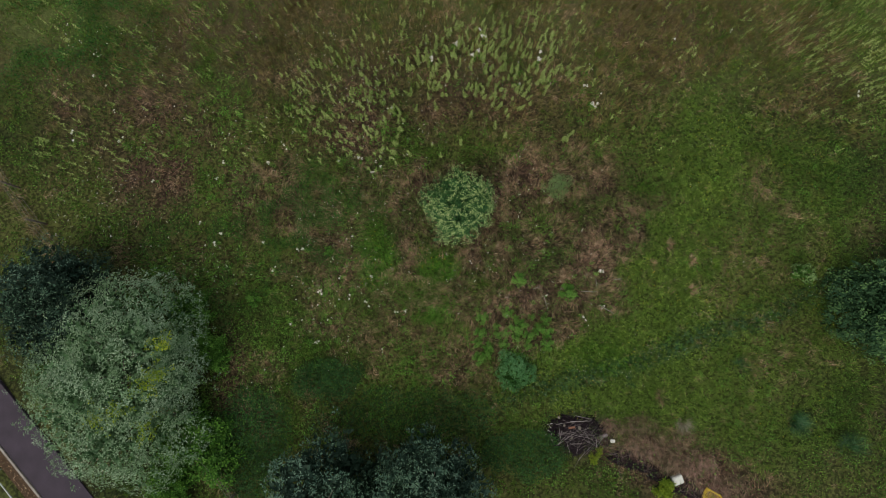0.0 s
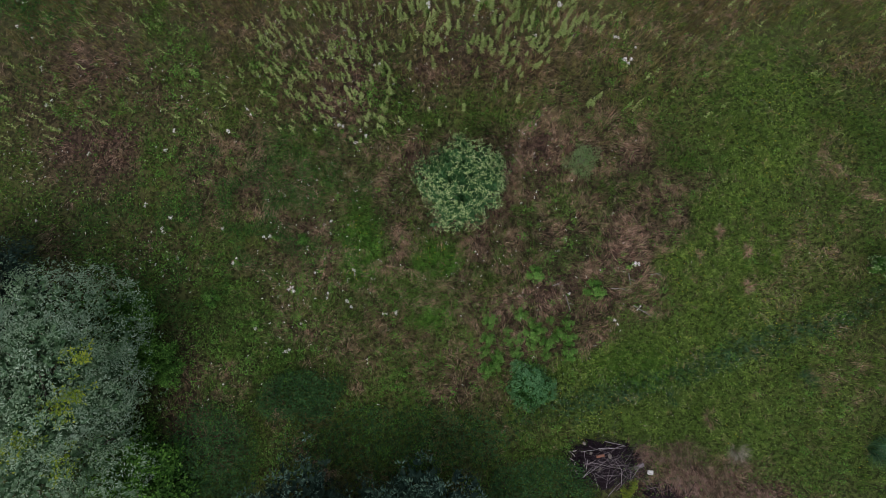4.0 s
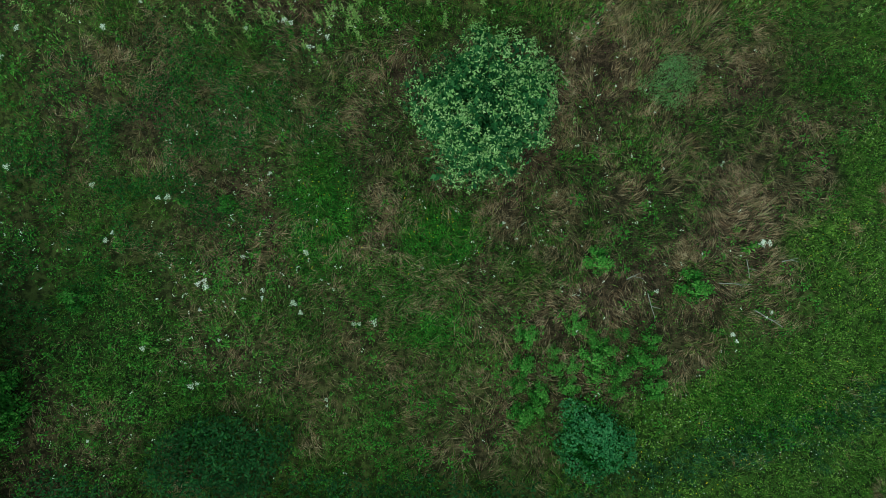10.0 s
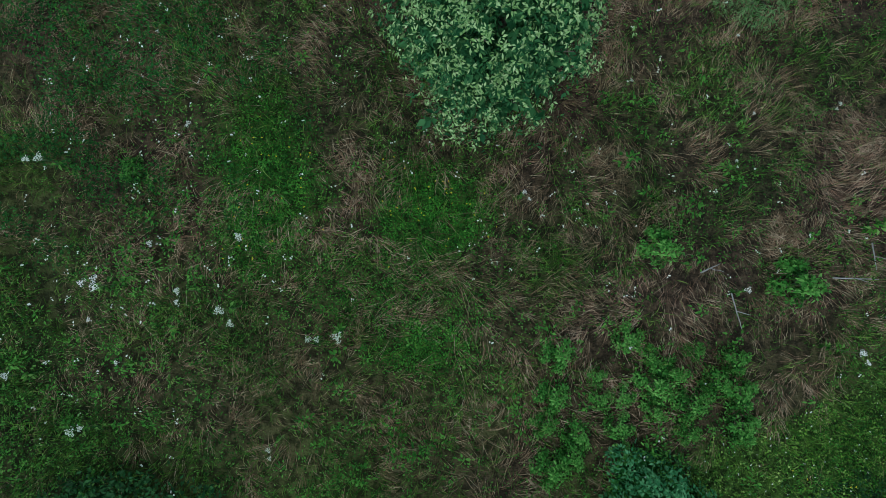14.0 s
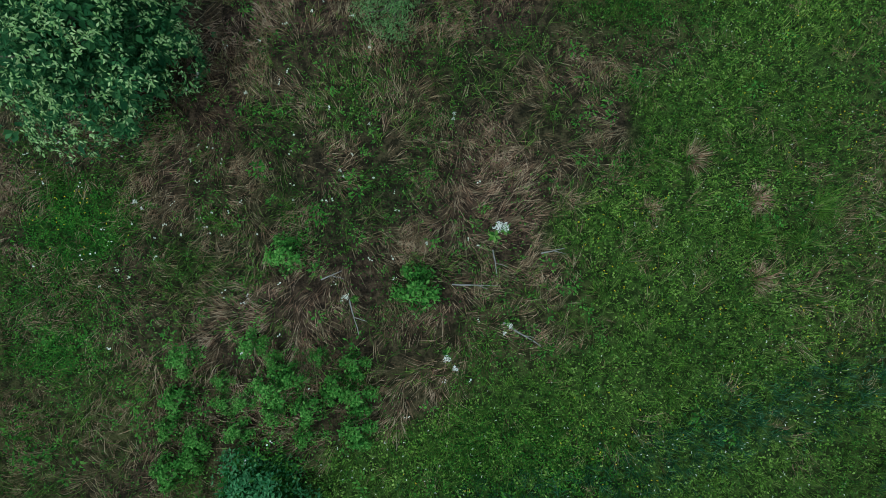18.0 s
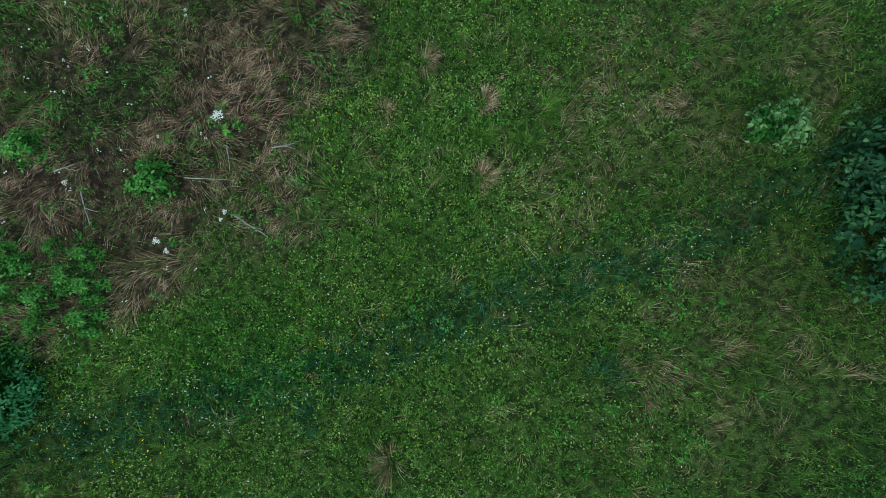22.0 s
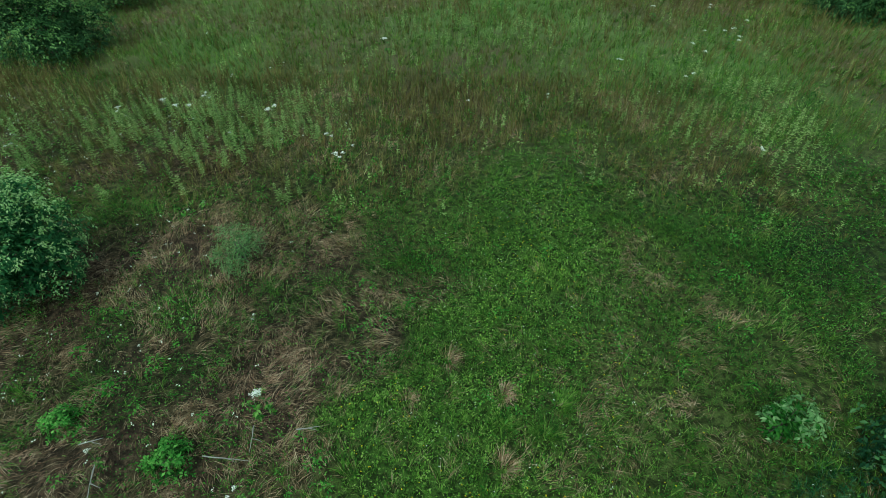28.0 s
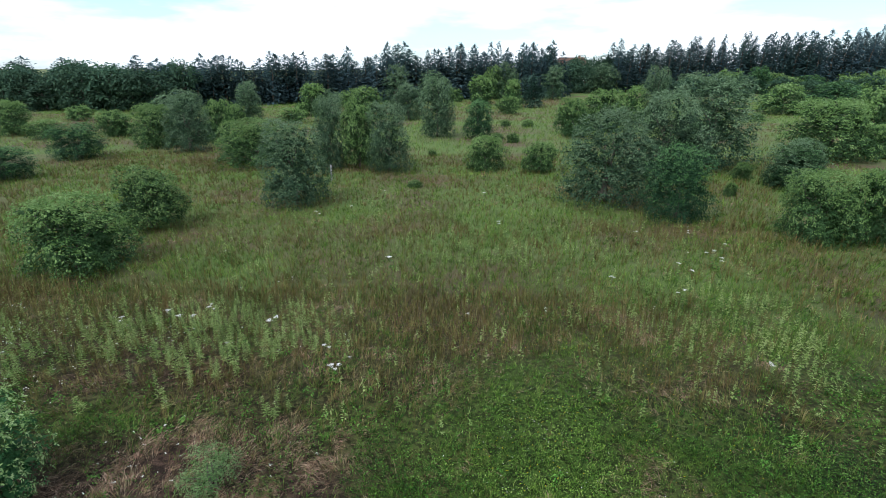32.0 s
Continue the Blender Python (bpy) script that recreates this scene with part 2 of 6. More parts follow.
MAT = {
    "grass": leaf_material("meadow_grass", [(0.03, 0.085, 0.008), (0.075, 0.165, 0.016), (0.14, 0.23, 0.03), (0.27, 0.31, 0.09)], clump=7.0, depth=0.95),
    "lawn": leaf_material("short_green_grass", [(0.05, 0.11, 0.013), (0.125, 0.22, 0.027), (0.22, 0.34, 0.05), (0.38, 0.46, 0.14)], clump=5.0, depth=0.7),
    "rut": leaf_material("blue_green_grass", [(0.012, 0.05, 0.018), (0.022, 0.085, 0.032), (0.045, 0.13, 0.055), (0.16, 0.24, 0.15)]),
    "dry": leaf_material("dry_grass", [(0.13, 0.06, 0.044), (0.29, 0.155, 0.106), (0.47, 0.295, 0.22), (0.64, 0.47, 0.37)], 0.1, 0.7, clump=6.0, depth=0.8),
    "pale_straw": leaf_material("bleached_straw", [(0.12, 0.10, 0.075), (0.24, 0.21, 0.165), (0.38, 0.35, 0.29)], 0.1, 0.7, clump=0),
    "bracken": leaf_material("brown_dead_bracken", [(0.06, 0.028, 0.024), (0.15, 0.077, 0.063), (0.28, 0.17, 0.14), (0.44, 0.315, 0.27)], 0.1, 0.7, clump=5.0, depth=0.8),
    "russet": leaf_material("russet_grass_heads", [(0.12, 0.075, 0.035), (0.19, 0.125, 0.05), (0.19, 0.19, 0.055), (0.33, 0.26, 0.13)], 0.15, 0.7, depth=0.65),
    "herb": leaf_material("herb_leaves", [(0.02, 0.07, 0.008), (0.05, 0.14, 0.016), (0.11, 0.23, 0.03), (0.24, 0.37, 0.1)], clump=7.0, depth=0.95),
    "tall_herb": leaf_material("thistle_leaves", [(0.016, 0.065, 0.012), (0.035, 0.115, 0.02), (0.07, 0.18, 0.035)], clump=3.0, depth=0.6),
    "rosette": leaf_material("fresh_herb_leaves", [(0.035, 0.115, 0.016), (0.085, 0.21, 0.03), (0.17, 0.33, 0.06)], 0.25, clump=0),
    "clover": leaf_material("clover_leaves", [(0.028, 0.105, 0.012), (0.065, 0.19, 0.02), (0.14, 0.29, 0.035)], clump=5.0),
    "nettle": leaf_material("dark_nettle_leaves", [(0.02, 0.065, 0.018), (0.034, 0.10, 0.03), (0.065, 0.15, 0.046)]),
    "bright": leaf_material("bright_green_leaves", [(0.06, 0.18, 0.028), (0.13, 0.29, 0.055), (0.25, 0.43, 0.11)], 0.3, clump=0),
    "pale_shoot": leaf_material("grey_green_stalk_leaves", [(0.15, 0.22, 0.06), (0.26, 0.34, 0.11), (0.42, 0.48, 0.21)], 0.25, clump=0),
    "grey_shoot": leaf_material("feathery_grey_green_leaves", [(0.10, 0.18, 0.07), (0.19, 0.29, 0.12), (0.32, 0.41, 0.21)], 0.25, clump=0),
    "hazel": leaf_material("hazel_leaves", [(0.028, 0.095, 0.014), (0.056, 0.15, 0.024), (0.1, 0.22, 0.04)], 0.25, clump=3.0, depth=0.5),
    "teal": leaf_material("blue_green_leaves", [(0.05, 0.16, 0.06), (0.09, 0.23, 0.095), (0.155, 0.31, 0.14)], 0.3, clump=0),
    "yellow_leaf": leaf_material("yellow_green_leaves", [(0.10, 0.17, 0.02), (0.19, 0.26, 0.028), (0.32, 0.36, 0.045)], 0.3, clump=0),
    "willow": leaf_material("willow_leaves", [(0.02, 0.07, 0.026), (0.045, 0.12, 0.042), (0.085, 0.18, 0.065)], 0.25, clump=0),
    "willow_tip": leaf_material("pale_willow_shoots", [(0.19, 0.3, 0.1), (0.31, 0.43, 0.17), (0.49, 0.57, 0.3)], 0.25, clump=0),
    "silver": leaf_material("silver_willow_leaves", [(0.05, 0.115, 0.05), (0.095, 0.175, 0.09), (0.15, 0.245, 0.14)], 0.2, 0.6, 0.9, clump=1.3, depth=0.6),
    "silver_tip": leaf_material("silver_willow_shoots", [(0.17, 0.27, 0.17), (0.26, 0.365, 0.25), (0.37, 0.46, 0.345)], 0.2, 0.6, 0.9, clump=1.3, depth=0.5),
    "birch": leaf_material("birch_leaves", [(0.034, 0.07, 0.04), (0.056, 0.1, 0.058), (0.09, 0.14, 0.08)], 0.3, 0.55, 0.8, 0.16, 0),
    # birch, shrub and dark_bush tips: young shoots, paler also to paint light on crown tops
    "birch_tip": leaf_material("toplit_birch_shoots", [(0.115, 0.175, 0.1), (0.15, 0.215, 0.125), (0.195, 0.265, 0.155)], 0.3, 0.55, 0.8, 0.16, 0),
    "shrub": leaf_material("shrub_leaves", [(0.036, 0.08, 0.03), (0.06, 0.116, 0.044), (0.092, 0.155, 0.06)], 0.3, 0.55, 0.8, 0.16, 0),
    "shrub_tip": leaf_material("toplit_shrub_shoots", [(0.135, 0.22, 0.072), (0.175, 0.265, 0.09), (0.23, 0.32, 0.12)], 0.3, 0.55, 0.8, 0.16, 0),
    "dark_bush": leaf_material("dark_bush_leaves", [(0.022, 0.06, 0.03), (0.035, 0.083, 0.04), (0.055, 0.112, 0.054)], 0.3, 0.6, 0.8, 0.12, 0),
    "dark_tip": leaf_material("toplit_bush_shoots", [(0.065, 0.145, 0.055), (0.1, 0.19, 0.072), (0.145, 0.245, 0.1)], 0.25, 0.5, 0.5, 0.12, 0),
    # distance haze is mixed into the needle colour: lighter and bluer
    "spruce": leaf_material("hazed_spruce_needles", [(0.046, 0.08, 0.1), (0.066, 0.106, 0.122), (0.09, 0.136, 0.146)], 0.4, 0.8, 0.1, 0.2, 0),
    "fir": leaf_material("blue_green_conifer_needles", [(0.01, 0.028, 0.02), (0.02, 0.046, 0.034), (0.04, 0.08, 0.058)], 0.1, 0.6, 0.5, 0.15, 1.5, 0.6),
    "fir_tip": leaf_material("pale_conifer_shoots", [(0.045, 0.095, 0.075), (0.085, 0.15, 0.115), (0.14, 0.21, 0.16)], 0.1, 0.6, 0.5, 0.15, 0),
    # lightened towards blue-grey, with the distant haze in the leaf colour
    "wood": leaf_material("hazed_far_wood_leaves", [(0.045, 0.088, 0.062), (0.062, 0.112, 0.072), (0.085, 0.14, 0.084)], 0.35, 0.7, 0.05, 0.25, 0),
    "white": leaf_material("white_petals", [(0.55, 0.5, 0.5), (0.7, 0.66, 0.66), (0.8, 0.76, 0.78)], 0.2, clump=0),
    "buttercup": leaf_material("yellow_petals", [(0.6, 0.42, 0.02), (0.75, 0.55, 0.03)], 0.15, clump=0),
    "stem": solid_material("green_stem", (0.07, 0.11, 0.035), (0.12, 0.13, 0.06), 20, 0.6, 0.1),
    "bark": solid_material("grey_brown_bark", (0.09, 0.075, 0.06), (0.16, 0.14, 0.12), 9, 0.9, 0.6),
    "dead_wood": solid_material("weathered_dead_wood", (0.034, 0.022, 0.03), (0.011, 0.0075, 0.0105), 12, 0.85, 0.4),
    # rotting wood, taken near black to paint the shade inside the heap
    "rot": solid_material("shade_dark_rotting_twigs", (0.012, 0.0065, 0.010), (0.005, 0.003, 0.0045), 14, 0.95, 0.6),
    "grey_wood": solid_material("grey_dead_branches", (0.26, 0.225, 0.235), (0.13, 0.105, 0.115), 12, 0.85, 0.4),
    "pale_wood": solid_material("bleached_dead_wood", (0.36, 0.33, 0.34), (0.2, 0.17, 0.175), 12, 0.8, 0.3),
    "asphalt": solid_material("old_asphalt", (0.055, 0.043, 0.062), (0.038, 0.031, 0.043), 1.5, 0.85, 0.5, 120),
    "kerb": solid_material("concrete_edging", (0.3, 0.27, 0.26), (0.2, 0.17, 0.16), 5, 0.85, 0.4),
    "litter": solid_material("brown_leaf_litter", (0.09, 0.055, 0.035), (0.05, 0.032, 0.022), 9, 0.95, 0.8, 40),
    "rail": solid_material("galvanised_rail", (0.55, 0.57, 0.6), (0.4, 0.42, 0.45), 8, 0.45, 0.1, 60, 0.6),
    "wire": solid_material("dull_wire", (0.16, 0.155, 0.15), (0.1, 0.09, 0.08), 8, 0.55, 0.1, 60, 0.5),
    "stone": solid_material("grey_field_stone", (0.24, 0.215, 0.19), (0.13, 0.115, 0.1), 7, 0.9, 0.5),
    "brick": solid_material("orange_brick", (0.3, 0.14, 0.085), (0.22, 0.10, 0.065), 14, 0.9, 0.4),
    "stub": solid_material("pale_broken_wood", (0.42, 0.38, 0.39), (0.25, 0.21, 0.22), 14, 0.8, 0.3),
    "white_board": solid_material("dirty_white_plastic", (0.55, 0.55, 0.54), (0.36, 0.36, 0.34), 9, 0.6, 0.2),
    "crate": solid_material("yellow_plastic", (0.72, 0.5, 0.03), (0.58, 0.4, 0.03), 6, 0.5, 0.1),
    "roof": solid_material("brown_roof_tiles", (0.15, 0.085, 0.065), (0.11, 0.065, 0.05), 2, 0.85, 0.4, 8),
    "render": solid_material("pale_house_wall", (0.72, 0.7, 0.66), (0.6, 0.58, 0.54), 0.6, 0.9, 0.2, 20),
    "pane": solid_material("dark_window_pane", (0.03, 0.035, 0.04), (0.02, 0.025, 0.03), 2, 0.15, 0.0),
}


# ---- fields: where each kind of growth stands ----
TABLE = np.random.RandomState(5).rand(256, 256)


def vnoise(x, y, scale, shift=0):
    """Smooth value noise over the plan, 0 to 1; scale is its wavelength in metres."""
    u, v = np.asarray(x) / scale + 37.3 + shift * 11.7, np.asarray(y) / scale + 91.7 + shift * 5.3
    i, j = np.floor(u).astype(int), np.floor(v).astype(int)
    a, b = u - i, v - j
    a, b = a * a * (3 - 2 * a), b * b * (3 - 2 * b)
    T = lambda p, q: TABLE[p % 256, q % 256]
    return (T(i, j) * (1 - a) + T(i + 1, j) * a) * (1 - b) + (T(i, j + 1) * (1 - a) + T(i + 1, j + 1) * a) * b


def blob(x, y, cx, cy, rx, ry, turn=0.0, soft=0.35):
    """1 inside an ellipse with a wavering edge, 0 outside."""
    c, s = math.cos(radians(turn)), math.sin(radians(turn))
    dx, dy = x - cx, y - cy
    d = np.hypot((dx * c + dy * s) / rx, (-dx * s + dy * c) / ry)
    d = d + 0.5 * (vnoise(x, y, 0.8 * min(rx, ry), 3) - 0.5)
    return np.clip((1 - d) / soft + 0.5, 0, 1)


def clover_at(x, y):
    a = np.maximum.reduce([blob(x, y, -2.9, 1.7, 0.85, 1.2, 0, 0.8), blob(x, y, -0.15, 1.3, 0.85, 0.75, 0, 0.7), blob(x, y, -0.4, -0.85, 0.7, 0.5, 0, 0.8), 0.6 * blob(x, y, 7.0, -2.6, 1.6, 0.7, 0, 0.8), 0.4 * blob(x, y, -0.9, 0.1, 1.5, 0.8, 0, 0.9)])
    return a * np.clip(0.35 + 1.6 * vnoise(x, y, 0.3, 14), 0, 1)


def dry_at(x, y):
    n = vnoise(x, y, 1.7, 1) * 0.6 + vnoise(x, y, 0.6, 2) * 0.4
    zone = np.maximum.reduce([
        0.92 * blob(x, y, 5.2, 3.2, 4.8, 4.4, 20, 0.7), 0.5 * blob(x, y, -9, 6.0, 6, 3.2, 0, 0.8), 0.6 * blob(x, y, 13.2, 1.0, 2.6, 4.6, 0, 0.8), 0.78 * blob(x, y, -0.5, -1.0, 4.0, 3.2, -20, 0.8), 0.5 * blob(x, y, -1, 3.0, 8, 5.5, 0, 0.8), 0.45 * blob(x, y, -3.4, -0.2, 2.6, 2.4, 0, 0.8),
        0.95 * blob(x, y, 10.0, -7.2, 4.2, 1.5, -22, 0.6), 0.9 * blob(x, y, 7.8, -5.9, 1.7, 1.1, 0, 0.6), 0.85 * blob(x, y, 0, 10.5, 14, 4.0, 0, 0.8), 0.8 * blob(x, y, -13, 7.5, 5, 3.6, 0, 0.8), 0.75 * blob(x, y, 14, 11, 5, 3.0, 0, 0.8),
        0.38 * np.clip((y - 14) / 8, 0, 1) * np.ones_like(x), 0.6 * blob(x, y, -8.6, -3.6, 1.3, 2.6, 10, 0.7)])
    return np.clip((zone + (n - 0.5) * 1.3) * 1.18 - 0.14, 0, 1) * (1 - clover_at(x, y)) * (1 - 0.92 * strip_at(x, y))


def strip_at(x, y):
    """The short-grass strip: its west edge wanders, its east edge fades into herbs."""
    west = np.interp(y, [-6, -3.4, -2.4, -1.4, -0.7, 0.9, 2.4, 4.4, 7.4, 9.3, 12.5], [6.0, 2.6, 4.1, 6.4, 8.2, 7.7, 8.6, 9.8, 10.1, 11.3, 15.5])
    west = west + 0.9 * (vnoise(x, y, 0.9, 3) - 0.5) + 0.5 * (vnoise(x, y, 0.35, 13) - 0.5)
    into = np.clip((x - west) / 0.35 + 0.3, 0, 1)
    out = np.clip((15.2 + 1.5 * (vnoise(x, y, 1.5, 17) - 0.5) - x) / 2.0, 0, 1)
    ends = np.clip((y + 6.2 + 1.2 * (vnoise(x, y, 1.2, 18) - 0.5)) / 0.9, 0, 1) * np.clip((14.5 - y) / 3, 0, 1)
    return into * out * ends * (1 - 0.5 * np.clip((x - 10.3 - 0.3 * np.clip(y - 1, 0, 6) - 2.0 * (vnoise(x, y, 1.4, 19) - 0.5)) / 2.5, 0, 1))


def lawn_at(x, y):
    return np.maximum.reduce([strip_at(x, y), 0.45 * blob(x, y, 15.0, -1.0, 3.4, 6.5, 0, 0.5), 0.6 * blob(x, y, 12.8, 7.5, 3.6, 4.5, 0, 0.6), 0.95 * blob(x, y, -2, 23, 8, 4, 20, 0.6), 0.85 * blob(x, y, 7, 28, 12, 6, 0, 0.7), 0.7 * blob(x, y, 9, 48, 9, 12, 0, 0.8)])


def rut_at(x, y):
    """The darker trodden lane across the short grass."""
    line = -2.6 + 0.30 * (x - 9) + 0.012 * (x - 9) ** 2
    return np.exp(-((y - line - 0.5 * (vnoise(x, y, 2.0, 15) - 0.5)) / 0.42) ** 2) * (x > 2.5)


def willowherb_at(x, y):
    return np.maximum.reduce([blob(x, y, -4.6, 8.6, 3.2, 2.6, -25, 0.4), blob(x, y, 2.0, 10.6, 4.4, 2.1, 8, 0.5), 0.5 * blob(x, y, -1.6, 10.9, 3.0, 2.0, 0, 0.6), 0.8 * blob(x, y, 18.5, 12.0, 2.6, 3.6, 0, 0.5), 0.6 * blob(x, y, 9.5, 18.2, 3.2, 1.8, 0, 0.5), 0.35 * blob(x, y, -16, 6.6, 2.5, 1.4, 0, 0.5)])


def nettle_at(x, y):
    return np.maximum.reduce([blob(x, y, -4.9, -3.6, 1.35, 0.8, 10), 0.35 * blob(x, y, -1.2, -5.0, 3.6, 1.2, 0, 0.5), 0.7 * blob(x, y, -8.2, -6.2, 1.6, 2.0, 0, 0.5), 0.7 * blob(x, y, 3.6, -6.6, 1.8, 1.0)])


def ground_z(x, y):
    x, y = np.asarray(x, float), np.asarray(y, float)
    z = 0.12 * (vnoise(x, y, 2.3, 7) - 0.5) + 0.13 * (vnoise(x, y, 0.75, 8) - 0.5) * (1 - np.clip(x - 7, 0, 3) / 4)
    flat = np.clip(np.hypot(x, y) / 400, 0, 1)
    rise = np.clip((y - 150) / 120, 0, 1) * np.clip(x / 40, 0, 1)
    return z * (1 - flat) + 4.5 * rise * rise * (3 - 2 * rise)


def gz(x, y):
    return float(ground_z(np.array([x]), np.array([y]))[0])


# ---- mesh helpers ----
def mesh_of(name, verts, faces, material, smooth=False):
    """A mesh from an array of points and an array of faces with one count of corners."""
    verts, faces = np.asarray(verts, np.float32), np.asarray(faces, np.int32)
    me = bpy.data.meshes.new(name)
    n, k = faces.shape
    me.vertices.add(len(verts))
    me.vertices.foreach_set("co", verts.ravel())
    me.loops.add(n * k)
    me.loops.foreach_set("vertex_index", faces.ravel())
    me.polygons.add(n)
    me.polygons.foreach_set("loop_start", np.arange(0, n * k, k, dtype=np.int32))
    if smooth:
        me.polygons.foreach_set("use_smooth", np.ones(n, bool))
    me.update(calc_edges=True)
    me.materials.append(material)
    return me


def child(name, me, parent, label=""):
    ob = new(name, me)
    ob.parent = parent
    return tagged(ob, label)


def part(name, bm, material, parent, label=""):
    me = bpy.data.meshes.new(name)
    bm.to_mesh(me)
    bm.free()
    me.materials.append(material)
    return child(name, me, parent, label)


def thing(name, label, category, group="", at=None):
    ob = tagged(new(name), label, category, group)
    if at is not None:
        ob.matrix_basis = at
    return ob


def unit(v):
    return v / np.maximum(np.linalg.norm(v, axis=-1, keepdims=True), 1e-9)


def kites(base, way, side, length, width, droop):
    """Leaves of four corners, folded along the middle: base, left, tip, right."""
    length, width, droop = (np.asarray(a)[:, None] for a in (length, width, droop))
    up = unit(np.cross(side, way))
    mid = base + way * length * 0.45
    tip = base + way * length
    tip[:, 2:3] -= droop * length
    left, right = mid + side * width * 0.5 + up * width * 0.12, mid - side * width * 0.5 + up * width * 0.12
    verts = np.stack([base, left, tip, right], 1).reshape(-1, 3)
    i = np.arange(len(base))[:, None] * 4
    return verts, np.concatenate([i + [0, 1, 2], i + [0, 2, 3]], 0)


def blades(rng, base, way, height, reach, width, bent=True):
    """Grass blades that lean along way: bent ones of four corners, or plain ones of three."""
    n = len(base)
    side = np.stack([-way[:, 1], way[:, 0], np.zeros(n)], 1)
    side = unit(side + 0.5 * rng.normal(size=(n, 3)) * [1, 1, 0.2])
    h, r, w = height[:, None], reach[:, None], width[:, None]
    up = np.array([0, 0, 1.0])
    mid = base + way * r * 0.38 + up * h * 0.68
    tip = base + way * r + up * h * (0.95 - 0.25 * rng.rand(n, 1))
    if bent:
        v = np.stack([base, mid - side * w * 0.5, tip, mid + side * w * 0.5], 1).reshape(-1, 3)
        i = np.arange(n)[:, None] * 4
        return v, np.concatenate([i + [0, 1, 3], i + [1, 2, 3]], 0)
    v = np.stack([base - side * w * 0.5, base + side * w * 0.5, tip], 1).reshape(-1, 3)
    return v, np.arange(n)[:, None] * 3 + [0, 1, 2]


def join(sets):
    vs, fs, at = [], [], 0
    for v, f in sets:
        vs.append(v)
        fs.append(f + at)
        at += len(v)
    return np.concatenate(vs), np.concatenate(fs)


def tube(points, radii, sides=6):
    """A tapered, closed tube of triangles along a line of points."""
    points, radii = np.asarray(points, float), np.asarray(radii, float)
    n = len(points)
    d = unit(np.gradient(points, axis=0))
    ref = np.where(np.abs(d[:, 2:3]) > 0.9, [[1.0, 0, 0]], [[0, 0, 1.0]])
    a = unit(np.cross(d, ref))
    b = np.cross(d, a)
    t = np.linspace(0, 2 * np.pi, sides, endpoint=False)
    ring = points[:, None] + radii[:, None, None] * (a[:, None] * np.cos(t)[None, :, None] + b[:, None] * np.sin(t)[None, :, None])
    v = np.concatenate([ring.reshape(-1, 3), points[:1], points[-1:]])
    f = []
    for i in range(n - 1):
        for j in range(sides):
            k = (j + 1) % sides
            p, q, r, s = i * sides + j, i * sides + k, (i + 1) * sides + k, (i + 1) * sides + j
            f += [(p, q, r), (p, r, s)]
    for j in range(sides):
        k = (j + 1) % sides
        f += [(n * sides, k, j), (n * sides + 1, (n - 1) * sides + j, (n - 1) * sides + k)]
    return v, np.array(f)


def bent_line(rng, a, b, n=6, wobble=0.08):
    a, b = np.array(a, float), np.array(b, float)
    s = np.linspace(0, 1, n)[:, None]
    p = a + (b - a) * s
    w = rng.normal(size=(n, 3)) * wobble * np.linalg.norm(b - a)
    return p + w * (s * (1 - s) * 4)


# ---- trees and bushes ----
def shoots(rng, centre, way, per, leaf, slim, spread, face=None, wild=0.62):
    """Leaves set round the tips of twigs: per leaves at each centre, pointing along way and outwards, their blades turned to face."""
    n = len(centre)
    w = np.repeat(way, per, 0)
    rand = rng.normal(size=(n * per, 3))
    radial = unit(rand - w * np.sum(rand * w, 1, keepdims=True))
    mix = (0.35 + 0.5 * rng.rand(n * per, 1))
    base = np.repeat(centre, per, 0) + w * (rng.rand(n * per, 1) - 0.5) * spread + radial * spread * 0.12
    L = leaf * (0.7 + 0.6 * rng.rand(n * per))
    if face is None:
        d = unit(w * mix + radial * (1.1 - mix))
        blade = unit(rng.normal(size=(n * per, 3)) * 0.35 + [0, 0, 1.0])
    else:
        blade = unit(np.repeat(face, per, 0) + wild * rng.normal(size=(n * per, 3)))
        d = radial + 0.4 * w
        d = unit(d - 0.85 * blade * np.sum(d * blade, 1, keepdims=True))
        base = base + radial * spread * 0.5 * rng.rand(n * per, 1)
    side = unit(np.cross(d, blade))
    return kites(base, d, side, L, L * slim, 0.1 + 0.2 * rng.rand(n * per))


